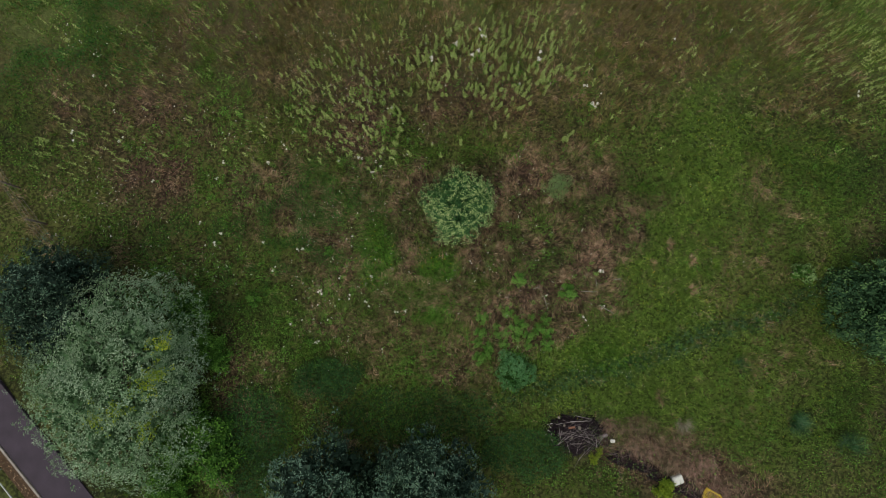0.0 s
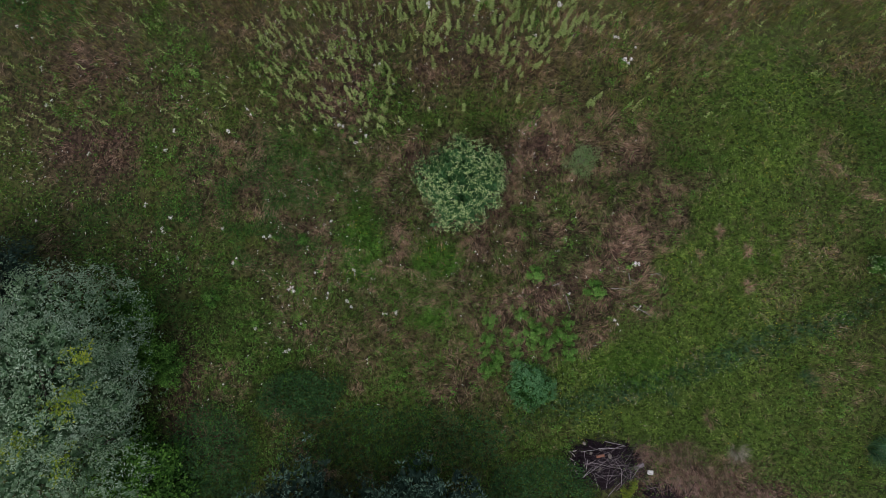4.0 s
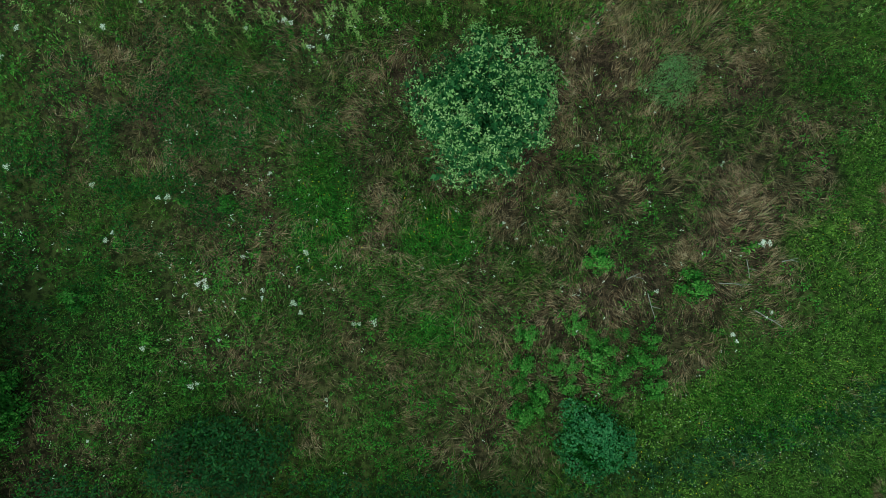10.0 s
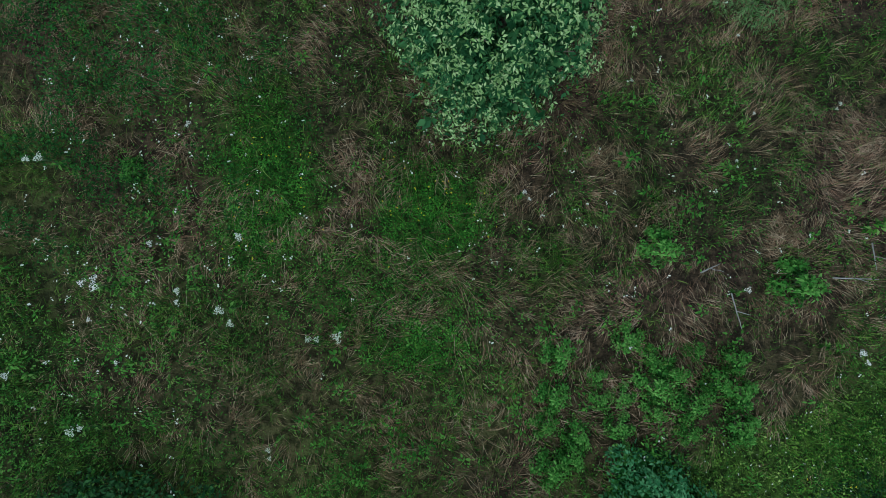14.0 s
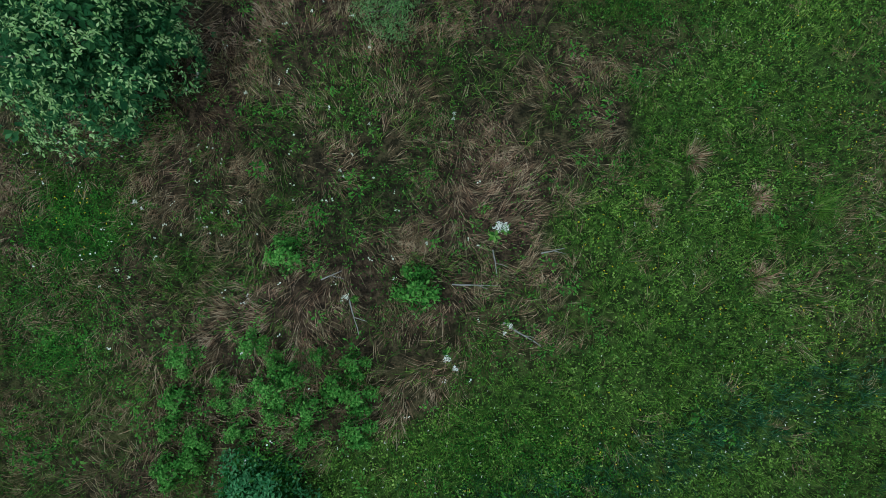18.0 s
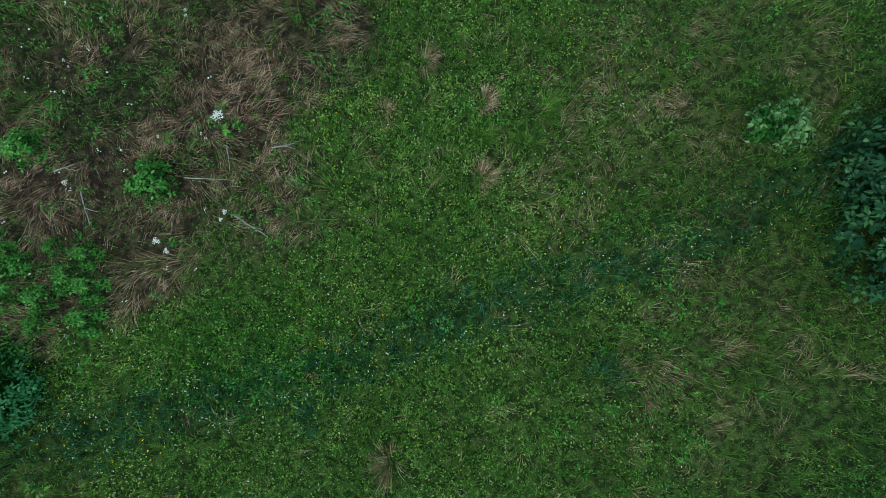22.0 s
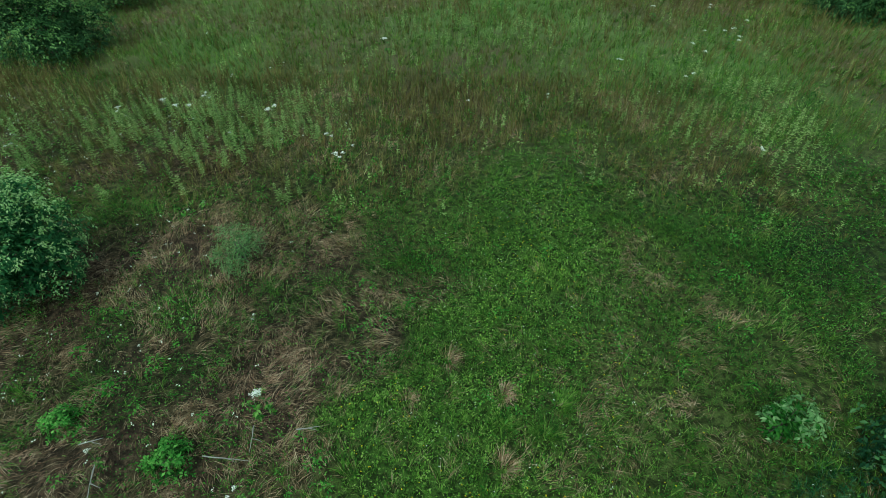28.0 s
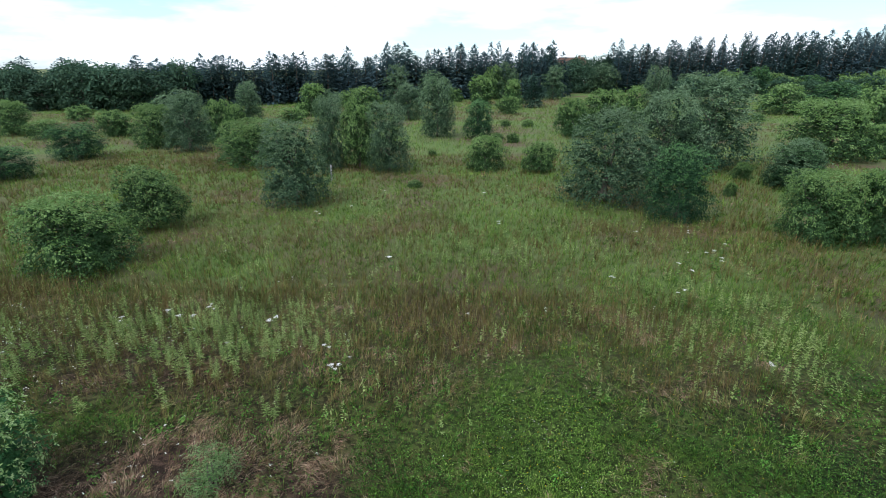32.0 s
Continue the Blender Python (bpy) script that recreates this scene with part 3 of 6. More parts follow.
def crown_points(rng, H, W, low, lumps, count, droop=0.0, top_heavy=1.0, lump=0.85):
    """Twig tips over the outside of a crown's lumps, the way each points and the way it faces."""
    c, r = [], []
    for k in range(lumps):
        t = (k + 0.5) / lumps
        ang = k * 2.4 + rng.rand()
        u = 0.03 + 0.8 * rng.rand()
        h = low + (1 - low) * u
        prof = (math.sqrt(max(0.05, 1 - ((u - 0.3) / 0.62) ** 2)) if u > 0.3 else 1 - 0.25 * ((0.3 - u) / 0.3) ** 2) ** top_heavy
        off = (0.5 - 0.16 * lump) * prof * t ** 0.47
        c.append((off * math.cos(ang) * W, off * math.sin(ang) * W, h * H))
        r.append(lump * (0.13 + 0.17 * rng.rand()) * W * (0.55 + 0.45 * prof))
    c, r = np.array(c), np.array(r)
    tall = np.array([1, 1, min(1.5, max(0.8, H / W))])
    many = count * 3
    p = rng.choice(lumps, many, p=r ** 2 / np.sum(r ** 2))
    d = unit(rng.normal(size=(many, 3)) + [0, 0, 0.25])
    q = c[p] + d * (r[p] * (0.78 + 0.32 * rng.rand(many)))[:, None] * tall
    deep = np.zeros(many, bool)
    for k in range(lumps):
        deep |= (np.linalg.norm((q - c[k]) / tall, axis=1) < 0.74 * r[k]) & (p != k)
    q = q + 0.05 * W * rng.normal(size=(many, 3)) * (rng.rand(many, 1) < 0.12)
    keep = np.flatnonzero(~deep & (q[:, 2] > 0.08 + 0.5 * low * H) & (q[:, 2] < H * 1.03))[:count]
    q, d = q[keep], d[keep]
    out = unit(q - np.array([0, 0, H * (low + 0.42 * (1 - low))]))
    way = unit(out * 0.7 + d * 0.5 + [0, 0, 0.35 - droop])
    return q, way, unit(d * 0.8 + out * 0.35 + [0, 0, 0.3]), c


def tree(name, label, category, group, H, W, leaf_mat, bark, seed, low=0.12, lumps=22, tips=1500, per=6, leaf=0.1, slim=0.45, spread=0.12, droop=0.0, stems=1, top_heavy=1.0, tip_mat=None, tip_share=0.3, inner=220, lump=0.85, tip_leaf=1.0, tip_high=0.25):
    """A broad-leaved tree or bush: trunk or stems, limbs to its lumps, and a crown of leaves in many shoots."""
    rng = np.random.RandomState(seed)
    ob = thing(name, label, category, group)
    q, way, face, c = crown_points(rng, H, W, low, lumps, tips, droop, top_heavy, lump)
    girth = 0.016 * H + 0.02
    for s in range(stems):
        a = s * 2.4
        foot = (0.10 * (stems > 1) * math.cos(a), 0.10 * (stems > 1) * math.sin(a), -0.12)
        head = (0.05 * W * math.cos(a), 0.05 * W * math.sin(a), H * 0.62)
        v, f = tube(bent_line(rng, foot, head, 7, 0.02), np.linspace(girth, girth * 0.25, 7), 7)
        child("trunk", mesh_of("trunk", v, f, bark, True), ob)
    for k in rng.choice(len(c), min(len(c), 7), replace=False):
        start = np.array([0, 0, max(0.12 * H, c[k][2] * 0.55)])
        v, f = tube(bent_line(rng, start, c[k], 5, 0.06), np.linspace(girth * 0.5, girth * 0.12, 5), 5)
        child("limb", mesh_of("limb", v, f, bark, True), ob)
    young = np.zeros(len(q), bool)
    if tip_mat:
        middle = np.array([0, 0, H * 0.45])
        # tip_high moves the paler leaves up the crown, as painted light from above
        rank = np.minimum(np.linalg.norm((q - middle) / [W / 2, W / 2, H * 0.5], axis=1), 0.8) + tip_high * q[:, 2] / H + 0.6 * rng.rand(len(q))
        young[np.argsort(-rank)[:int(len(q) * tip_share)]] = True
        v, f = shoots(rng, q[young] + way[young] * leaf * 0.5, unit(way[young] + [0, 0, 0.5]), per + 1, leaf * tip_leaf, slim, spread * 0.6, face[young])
        child("young_foliage", mesh_of("young_foliage", v, f, tip_mat), ob, "paler young foliage of shoot tips, partly top light in its colour")
    v, f = shoots(rng, q[~young], way[~young], per, leaf, slim, spread, face[~young])
    child("crown", mesh_of("crown", v, f, leaf_mat), ob)
    if inner:
        inner = int(inner * 1.6)
        k = rng.choice(len(q), inner)
        core = np.array([0, 0, H * 0.42])
        v, f = shoots(rng, core + (q[k] - core) * (0.6 + 0.3 * rng.rand(inner, 1)), way[k], 5, min(W * 0.055, leaf * 2.2), 0.6, W * 0.06)
        child("inner_foliage", mesh_of("inner_foliage", v, f, leaf_mat), ob)
    return ob


def conifer(name, label, category, group, H, W, leaf_mat, seed, levels=16, arms=9, low=0.1, round_top=0.0, leaf=0.5, per=5):
    """A conifer: a straight trunk, whorls of drooping branches, needles in flat sprays along each."""
    rng = np.random.RandomState(seed)
    ob = thing(name, label, category, group)
    v, f = tube(bent_line(rng, (0, 0, -0.15), (0, 0, H * 0.97), 6, 0.008), np.linspace(0.016 * H + 0.03, 0.01, 6), 7)
    child("trunk", mesh_of("trunk", v, f, MAT["bark"], True), ob)
    base, way, size = [], [], []
    for k in range(levels):
        t = k / (levels - 1)
        z = H * (low + (1 - low) * t)
        reach = W / 2 * ((1 - t) * (1 - round_top) + round_top * math.sqrt(max(0.0, 1 - t * t))) + 0.05 * W * (1 - t)
        for j in range(arms):
            a = 2 * math.pi * (j + rng.rand() * 0.8) / arms + k * 1.3
            r = reach * (0.72 + 0.45 * rng.rand())
            d = np.array([math.cos(a), math.sin(a), -0.18 + 0.5 * t])
            for s in range(per):
                u = 0.25 + 0.75 * (s + rng.rand()) / per
                base.append(np.array([0, 0, z + rng.normal() * 0.02 * H]) + d * r * u * 0.85)
                way.append(d + rng.normal(size=3) * 0.8)
                size.append(leaf * (1.3 - 0.75 * t) * (0.5 + 0.9 * rng.rand()))
    for s in range(90):
        t = 0.05 + 0.8 * rng.rand()
        a = rng.rand() * 6.28
        d = np.array([math.cos(a), math.sin(a), -0.5 * rng.rand()])
        base.append(np.array([0, 0, H * t]))
        way.append(d)
        size.append(W * 0.4 * ((1 - t) * (1 - round_top) + round_top * math.sqrt(1 - t * t)))
    top = 8
    for s in range(top):
        base.append(np.array([0, 0, H * (0.93 + 0.05 * s / top)]))
        way.append(np.array([0, 0, 1.0]) + rng.normal(size=3) * 0.3)
        size.append(leaf * 0.45)
    base, way, size = np.array(base), unit(np.array(way)), np.array(size)
    side = unit(np.cross(way, unit(rng.normal(size=way.shape) * 0.4 + [0, 0, 1.0])))
    v, f = kites(base, way, side, size, size * 0.34, 0.12 * np.ones(len(size)))
    child("crown", mesh_of("crown", v, f, leaf_mat), ob)
    return ob


def stand(proto, x, y, h, w, H, W, turn=0.0):
    """A copy of a tree built H high and W wide, at its place and size."""
    m = Matrix.Translation((x, y, gz(x, y))) @ Matrix.Rotation(turn, 4, "Z") @ Matrix.Diagonal((w / W, w / W, h / H, 1))
    return copy_thing(proto, m)


def drop(ob):
    for o in (*ob.children_recursive, ob):
        bpy.data.objects.remove(o)


# ---- ground ----
def spaced(a, b, step, far, grow):
    mid = list(np.arange(a, b + step / 2, step))
    lo, hi, s = [], [], step
    while not lo or lo[-1] > -far:
        s *= grow
        lo.append((lo[-1] if lo else a) - s)
        hi.append((hi[-1] if hi else mid[-1]) + s)
    return np.array(lo[::-1] + mid + hi)


def build_ground():
    xs, ys = spaced(-22, 26, 0.4, 3200, 1.2), spaced(-11, 34, 0.4, 3200, 1.2)
    X, Y = np.meshgrid(xs, ys)
    x, y = X.ravel(), Y.ravel()
    nx, ny = len(xs), len(ys)
    i = (np.arange(ny - 1)[:, None] * nx + np.arange(nx - 1)[None]).ravel()
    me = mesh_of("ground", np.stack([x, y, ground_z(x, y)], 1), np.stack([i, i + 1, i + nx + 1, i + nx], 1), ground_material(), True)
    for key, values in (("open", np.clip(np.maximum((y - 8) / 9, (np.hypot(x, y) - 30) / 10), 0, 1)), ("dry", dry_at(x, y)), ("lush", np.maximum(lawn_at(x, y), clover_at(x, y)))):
        me.attributes.new(key, "FLOAT", "POINT").data.foreach_set("value", values.astype(np.float32))
    return tagged(new("ground", me), "rough meadow ground of soil, moss and short grass", "ground", "", "structure")


def ground_material():
    m, nodes, links, p, out = fresh("meadow_ground")
    dry, lush = nodes.new("ShaderNodeAttribute"), nodes.new("ShaderNodeAttribute")
    dry.attribute_name, lush.attribute_name = "dry", "lush"
    fine = noise_fac(nodes, links, 26, 5, 0.3, 0.7)
    mid = noise_fac(nodes, links, 2.2, 4, 0.3, 0.7)
    far = noise_fac(nodes, links, 0.11, 4, 0.38, 0.56)
    # moss and thatch are kept dark, with the shade under the blades in their colour
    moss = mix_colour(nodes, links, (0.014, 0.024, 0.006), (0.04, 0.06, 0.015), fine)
    moss = mix_colour(nodes, links, moss, (0.09, 0.10, 0.03), far)
    thatch = mix_colour(nodes, links, (0.027, 0.0155, 0.0115), (0.112, 0.067, 0.047), fine)
    sward = mix_colour(nodes, links, (0.035, 0.062, 0.012), (0.085, 0.13, 0.025), fine)
    col = mix_colour(nodes, links, moss, thatch, dry.outputs["Fac"])
    col = mix_colour(nodes, links, col, sward, lush.outputs["Fac"])
    # noise blotches paint shaded gaps between tufts on the near ground
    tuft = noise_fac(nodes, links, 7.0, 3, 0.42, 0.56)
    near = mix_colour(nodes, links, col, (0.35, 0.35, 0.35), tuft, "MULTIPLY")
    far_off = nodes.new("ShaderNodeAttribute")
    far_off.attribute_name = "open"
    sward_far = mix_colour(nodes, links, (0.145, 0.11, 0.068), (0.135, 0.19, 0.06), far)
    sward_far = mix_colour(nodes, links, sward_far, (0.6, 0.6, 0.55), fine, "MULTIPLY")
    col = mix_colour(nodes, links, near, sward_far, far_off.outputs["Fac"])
    col = mix_colour(nodes, links, col, (0.75, 0.75, 0.75), mid, "MULTIPLY")
    links.new(col, p.inputs["Base Color"])
    p.inputs["Roughness"].default_value = 0.95
    p.inputs["Specular IOR Level"].default_value = 0.15
    bp = nodes.new("ShaderNodeBump")
    bp.inputs["Strength"].default_value, bp.inputs["Distance"].default_value = 0.8, 0.04
    links.new(fine, bp.inputs["Height"])
    links.new(bp.outputs["Normal"], p.inputs["Normal"])
    return m


build_ground()


# ---- grass and herbs ----
def scatter(rng, x0, x1, y0, y1, per_m2):
    n = int((x1 - x0) * (y1 - y0) * per_m2)
    return x0 + (x1 - x0) * rng.rand(n), y0 + (y1 - y0) * rng.rand(n)


def path_clear(x, y):
    """False on the footpath and beyond it."""
    return (x + 17.39) * 0.76 + (y + 5.71) * 0.65 > 0.5 + 0.35 * vnoise(x, y, 0.5, 31)


def tufted(rng, x, y, per, h, reach, width, flow=0.0, bent=True, spread=0.03):
    """Tufts of blades that lean outwards from their foot, all a little along one drift."""
    n = len(x)
    X, Y = np.repeat(x, per), np.repeat(y, per)
    ang = rng.rand(n * per) * 2 * np.pi
    lay = vnoise(X, Y, 4.0, 11) * 7.0 + vnoise(X, Y, 0.7, 12) * 4.0
    way = np.stack([np.cos(ang) + flow * np.cos(lay), np.sin(ang) + flow * np.sin(lay), np.zeros(n * per)], 1)
    way = unit(way)
    k = np.repeat(0.7 + 0.6 * rng.rand(n), per) * (0.7 + 0.6 * rng.rand(n * per))
    bx, by = X + way[:, 0] * spread * rng.rand(n * per), Y + way[:, 1] * spread * rng.rand(n * per)
    base = np.stack([bx, by, ground_z(bx, by) - 0.01], 1)
    return blades(rng, base, way, np.repeat(h, per) * k, np.repeat(reach, per) * k, np.repeat(width, per) * np.ones(n * per), bent)


def clumped(x, y, scale, shift):
    """The share that grows where plants stand in clumps with gaps between."""
    return np.clip((0.7 * vnoise(x, y, scale, shift) + 0.3 * vnoise(x, y, 0.4 * scale, shift + 1) - 0.3) * 3.2, 0.06, 1)


def grow(name, label, material, sets):
    v, f = join(sets)
    tagged(new(name, mesh_of(name, v, f, material)), label, "grass" if "grass" in name else "plants", "", "stuff")


REGIONS = ((-8.5, 18.5, -6.5, 6.5, 1.0), (-20.5, -8.5, -9.5, 14, 0.42), (18.5, 22, -9.5, 14, 0.42), (-8.5, 18.5, 6.5, 14, 0.75), (-8.5, 18.5, -9.5, -6.5, 0.5), (-14, 26, 14, 24, 0.24), (22, 34, 4, 24, 0.16), (-28, -14, 14, 24, 0.13), (-24, 40, 24, 44, 0.1))


def grow_grass():
    rng = np.random.RandomState(11)
    green, lawn, dry, russet, lane = [], [], [], [], []
    for x0, x1, y0, y1, k in REGIONS:
        close = k == 1.0
        wide = 1.0 if close else (1.4 if k > 0.4 else 2.0 if k > 0.2 else 2.9)
        x, y = scatter(rng, x0, x1, y0, y1, 115 * k)
        d, l, c, r = dry_at(x, y), lawn_at(x, y), clover_at(x, y), rut_at(x, y)
        ok = path_clear(x, y)
        g = ok & (rng.rand(len(x)) < clumped(x, y, 0.42, 34)) & (rng.rand(len(x)) > 0.2 + 0.75 * d) & (rng.rand(len(x)) > np.maximum(0.75 * l, 0.9 * c))
        n = g.sum()
        green.append(tufted(rng, x[g], y[g], 5, 0.14 + 0.22 * rng.rand(n), 0.12 + 0.18 * rng.rand(n), 0.010 * wide * np.ones(n), 0.5, close))
        g = ok & (rng.rand(len(x)) < 1.6 * r)
        n = g.sum()
        lane.append(tufted(rng, x[g], y[g], 8, 0.10 + 0.10 * rng.rand(n), 0.06 + 0.10 * rng.rand(n), 0.010 * wide * np.ones(n), 0.8, close))
        x, y = scatter(rng, x0, x1, y0, y1, 170 * k if close else 150 * k)
        g = path_clear(x, y) & (rng.rand(len(x)) < lawn_at(x, y) * 0.95 * (1 - 0.85 * rut_at(x, y)) * (0.35 + 0.65 * clumped(x, y, 0.3, 36)))
        n = g.sum()
        lawn.append(tufted(rng, x[g], y[g], 6, 0.05 + 0.12 * rng.rand(n), 0.05 + 0.09 * rng.rand(n), 0.0075 * wide * np.ones(n), 0.6, close, 0.05))
        x, y = scatter(rng, x0, x1, y0, y1, 78 * k)
        d = dry_at(x, y)
        g = path_clear(x, y) & (rng.rand(len(x)) < (d * 1.15 + 0.05) * clumped(x, y, 0.4, 35))
        n = g.sum()
        dry.append(tufted(rng, x[g], y[g], 10 if close else 7, 0.06 + 0.15 * rng.rand(n), 0.13 + 0.24 * rng.rand(n), 0.006 * wide * np.ones(n), 1.5, close, 0.17))
        x, y = scatter(rng, x0, x1, y0, y1, 54 * k if y0 > 6 else 34 * k)
        tall = np.clip((y - 3) / 6, 0, 1) * (1 - 0.85 * lawn_at(x, y)) * (1 - 0.6 * willowherb_at(x, y))
        g = path_clear(x, y) & (rng.rand(len(x)) < tall * (0.35 + 0.65 * dry_at(x, y)))
        n = g.sum()
        russet.append(tufted(rng, x[g], y[g], 7, (0.42 + 0.3 * rng.rand(n)) * np.clip((y[g] + 2) / 14, 0.5, 1), 0.10 + 0.14 * rng.rand(n), 0.0075 * wide * np.ones(n), 0.4, y0 < 10))
    for x0, x1, y0, y1, per_m2, w in ((-16, 28, 10, 17, 38, 0.011), (-20, 34, 17, 26, 26, 0.016), (-28, 44, 26, 46, 11, 0.028)):
        x, y = scatter(rng, x0, x1, y0, y1, per_m2)
        d = rng.rand(len(x)) < np.clip(0.1 + 1.1 * dry_at(x, y) + 0.7 * (vnoise(x, y, 6, 27) - 0.5), 0.05, 0.85)
        for pool, g in ((russet, d), (lawn, ~d)):
            n = g.sum()
            pool.append(tufted(rng, x[g], y[g], 4, 0.2 + 0.25 * rng.rand(n), 0.08 + 0.14 * rng.rand(n), w * np.ones(n), 0.5, False, 0.1))
    x, y = scatter(rng, -70, 90, 44, 150, 2.2)
    n = len(x)
    d = rng.rand(n) < np.clip((vnoise(x, y, 14, 4) - 0.42) * 3, 0.05, 0.8)
    for pool, g in ((russet, d), (lawn, ~d)):
        n = g.sum()
        pool.append(tufted(rng, x[g], y[g], 3, 0.35 + 0.3 * rng.rand(n), 0.25 + 0.2 * rng.rand(n), 0.05 * np.ones(n), 0.3, False, 0.25))
    grow("meadow_grass", "uneven green meadow grass leaning in tufts", MAT["grass"], green)
    grow("short_grass", "short bright green grass of the open strips", MAT["lawn"], lawn)
    grow("lane_grass", "darker blue-green grass along a trodden lane", MAT["rut"], lane)
    grow("dry_grass", "flattened dry brown grass in matted tussocks", MAT["dry"], dry)
    grow("russet_grass", "tall thin grass with russet seed heads", MAT["russet"], russet)


def flat_leaves(rng, x, y, z, leaf, slim, tilt=0.45):
    n = len(x)
    a = rng.rand(n) * 2 * np.pi
    d = unit(np.stack([np.cos(a), np.sin(a), tilt * rng.normal(size=n)], 1))
    side = unit(np.cross(d, unit(rng.normal(size=(n, 3)) * 0.35 + [0, 0, 1.0])))
    return kites(np.stack([x, y, z], 1), d, side, leaf, leaf * slim, 0.2 * np.ones(n))


def grow_herbs():
    rng = np.random.RandomState(12)
    herb, clover, nettle, yellow = [], [], [], []
    for x0, x1, y0, y1, k in REGIONS[:5]:
        wide = 1.0 if k == 1.0 else 1.7
        k = k * (0.35 if y0 > 6 else 1.0)
        x, y = scatter(rng, x0, x1, y0, y1, 800 * k if k == 1.0 else 520 * k)
        clump = np.clip((vnoise(x, y, 0.9, 5) * 0.6 + vnoise(x, y, 0.35, 6) * 0.4 - 0.32) * 4, 0, 1)
        g = path_clear(x, y) & (rng.rand(len(x)) < clump * (1 - 0.75 * dry_at(x, y)) * (1 - 0.75 * lawn_at(x, y)) * (1 - 0.8 * rut_at(x, y)) * (1 - clover_at(x, y)))
        x, y, c = x[g], y[g], clump[g]
        n = len(x)
        herb.append(flat_leaves(rng, x, y, ground_z(x, y) + 0.03 + (0.05 + 0.3 * c) * rng.rand(n), (0.022 + 0.034 * rng.rand(n)) * wide, 0.55))
    x, y = scatter(rng, -4.5, 9, -4, 3.5, 3000)
    g = rng.rand(len(x)) < clover_at(x, y)
    x, y = x[g], y[g]
    clover.append(flat_leaves(rng, x, y, ground_z(x, y) + 0.02 + 0.07 * rng.rand(len(x)), 0.02 + 0.018 * rng.rand(len(x)), 0.85, 0.25))
    x, y = scatter(rng, 2.5, 16, -6.3, 8, 430)
    g = rng.rand(len(x)) < 1.3 * strip_at(x, y) * (1 - 0.8 * rut_at(x, y)) * np.clip((vnoise(x, y, 0.5, 24) * 0.6 + vnoise(x, y, 0.22, 25) * 0.4 - 0.25) * 3, 0, 1)
    x, y = x[g], y[g]
    low = [flat_leaves(rng, x, y, ground_z(x, y) + 0.03 + 0.13 * rng.rand(len(x)), 0.022 + 0.03 * rng.rand(len(x)), 0.7, 0.35)]
    grow("lawn_herbs", "small low leaves of herbs in the short grass", MAT["lawn"], low)
    x, y = scatter(rng, -14, -1, -2.5, 7, 900)
    w = np.maximum(blob(x, y, -6.4, 3.2, 3.0, 2.6, 0, 0.7), 0.6 * blob(x, y, -10, 1.5, 4, 2.5, 0, 0.8)) * np.clip((vnoise(x, y, 0.55, 21) - 0.42) * 5, 0, 1)
    g = rng.rand(len(x)) < w
    x, y = x[g], y[g]
    cx, cy = scatter(rng, -21, -11, 8.5, 15, 260)
    g = rng.rand(len(cx)) < blob(cx, cy, -17.5, 12.2, 4.2, 2.6, 0, 0.6) * np.clip((vnoise(cx, cy, 0.9, 22) - 0.3) * 4, 0, 1)
    cx, cy = cx[g], cy[g]
    tall = [flat_leaves(rng, cx, cy, ground_z(cx, cy) + 0.1 + 0.4 * rng.rand(len(cx)), 0.07 + 0.06 * rng.rand(len(cx)), 0.45, 0.4), flat_leaves(rng, x, y, ground_z(x, y) + 0.1 + 0.35 * rng.rand(len(x)), 0.03 + 0.04 * rng.rand(len(x)), 0.5, 0.4)]
    grow("tall_herbs", "dark leafy thistles and docks in tall clumps", MAT["tall_herb"], tall)
    x, y = scatter(rng, -11, 6, -9.5, -2, 900)
    g = rng.rand(len(x)) < nettle_at(x, y)
    x, y = x[g], y[g]
    nettle.append(flat_leaves(rng, x, y, ground_z(x, y) + 0.05 + 0.5 * rng.rand(len(x)) ** 0.6, 0.05 + 0.06 * rng.rand(len(x)), 0.5, 0.4))
    x, y = scatter(rng, -5, 18, -6.5, 11, 17)
    g = rng.rand(len(x)) < np.maximum(0.75 * lawn_at(x, y), clover_at(x, y)) * np.clip((vnoise(x, y, 1.6, 9) - 0.38) * 4, 0, 1)
    x, y = x[g], y[g]
    z = ground_z(x, y) + 0.10 + 0.12 * rng.rand(len(x))
    for turn in (0, 1, 2):
        yellow.append(flat_leaves(rng, x, y, z, 0.017 * np.ones(len(x)), 0.9, 0.2))
    x, y = scatter(rng, -14, 18, -6.5, 10, 19)
    g = path_clear(x, y) & (rng.rand(len(x)) < np.clip((vnoise(x, y, 1.8, 26) - 0.4) * 2.2, 0.08, 1) * (1 - 0.9 * lawn_at(x, y)) * (1 - 0.5 * dry_at(x, y)) * np.clip(0.75 - 0.06 * x, 0.35, 1))
    x, y, size = x[g], y[g], 0.6 + 0.9 * rng.rand(g.sum()) ** 2
    per = 18
    X, Y, S = np.repeat(x, per), np.repeat(y, per), np.repeat(size, per)
    a, r = rng.rand(len(X)) * 6.28, 0.11 * S * rng.rand(len(X))
    d = unit(np.stack([np.cos(a), np.sin(a), 0.3 * rng.normal(size=len(X))], 1))
    foot = np.stack([X + r * np.cos(a), Y + r * np.sin(a), ground_z(X, Y) + S * (0.30 - 0.9 * r) * (0.7 + 0.3 * rng.rand(len(X)))], 1)
    L = S * (0.032 + 0.034 * rng.rand(len(X)))
    sx, sy = scatter(rng, 2.5, 18, -6.5, 9, 34)
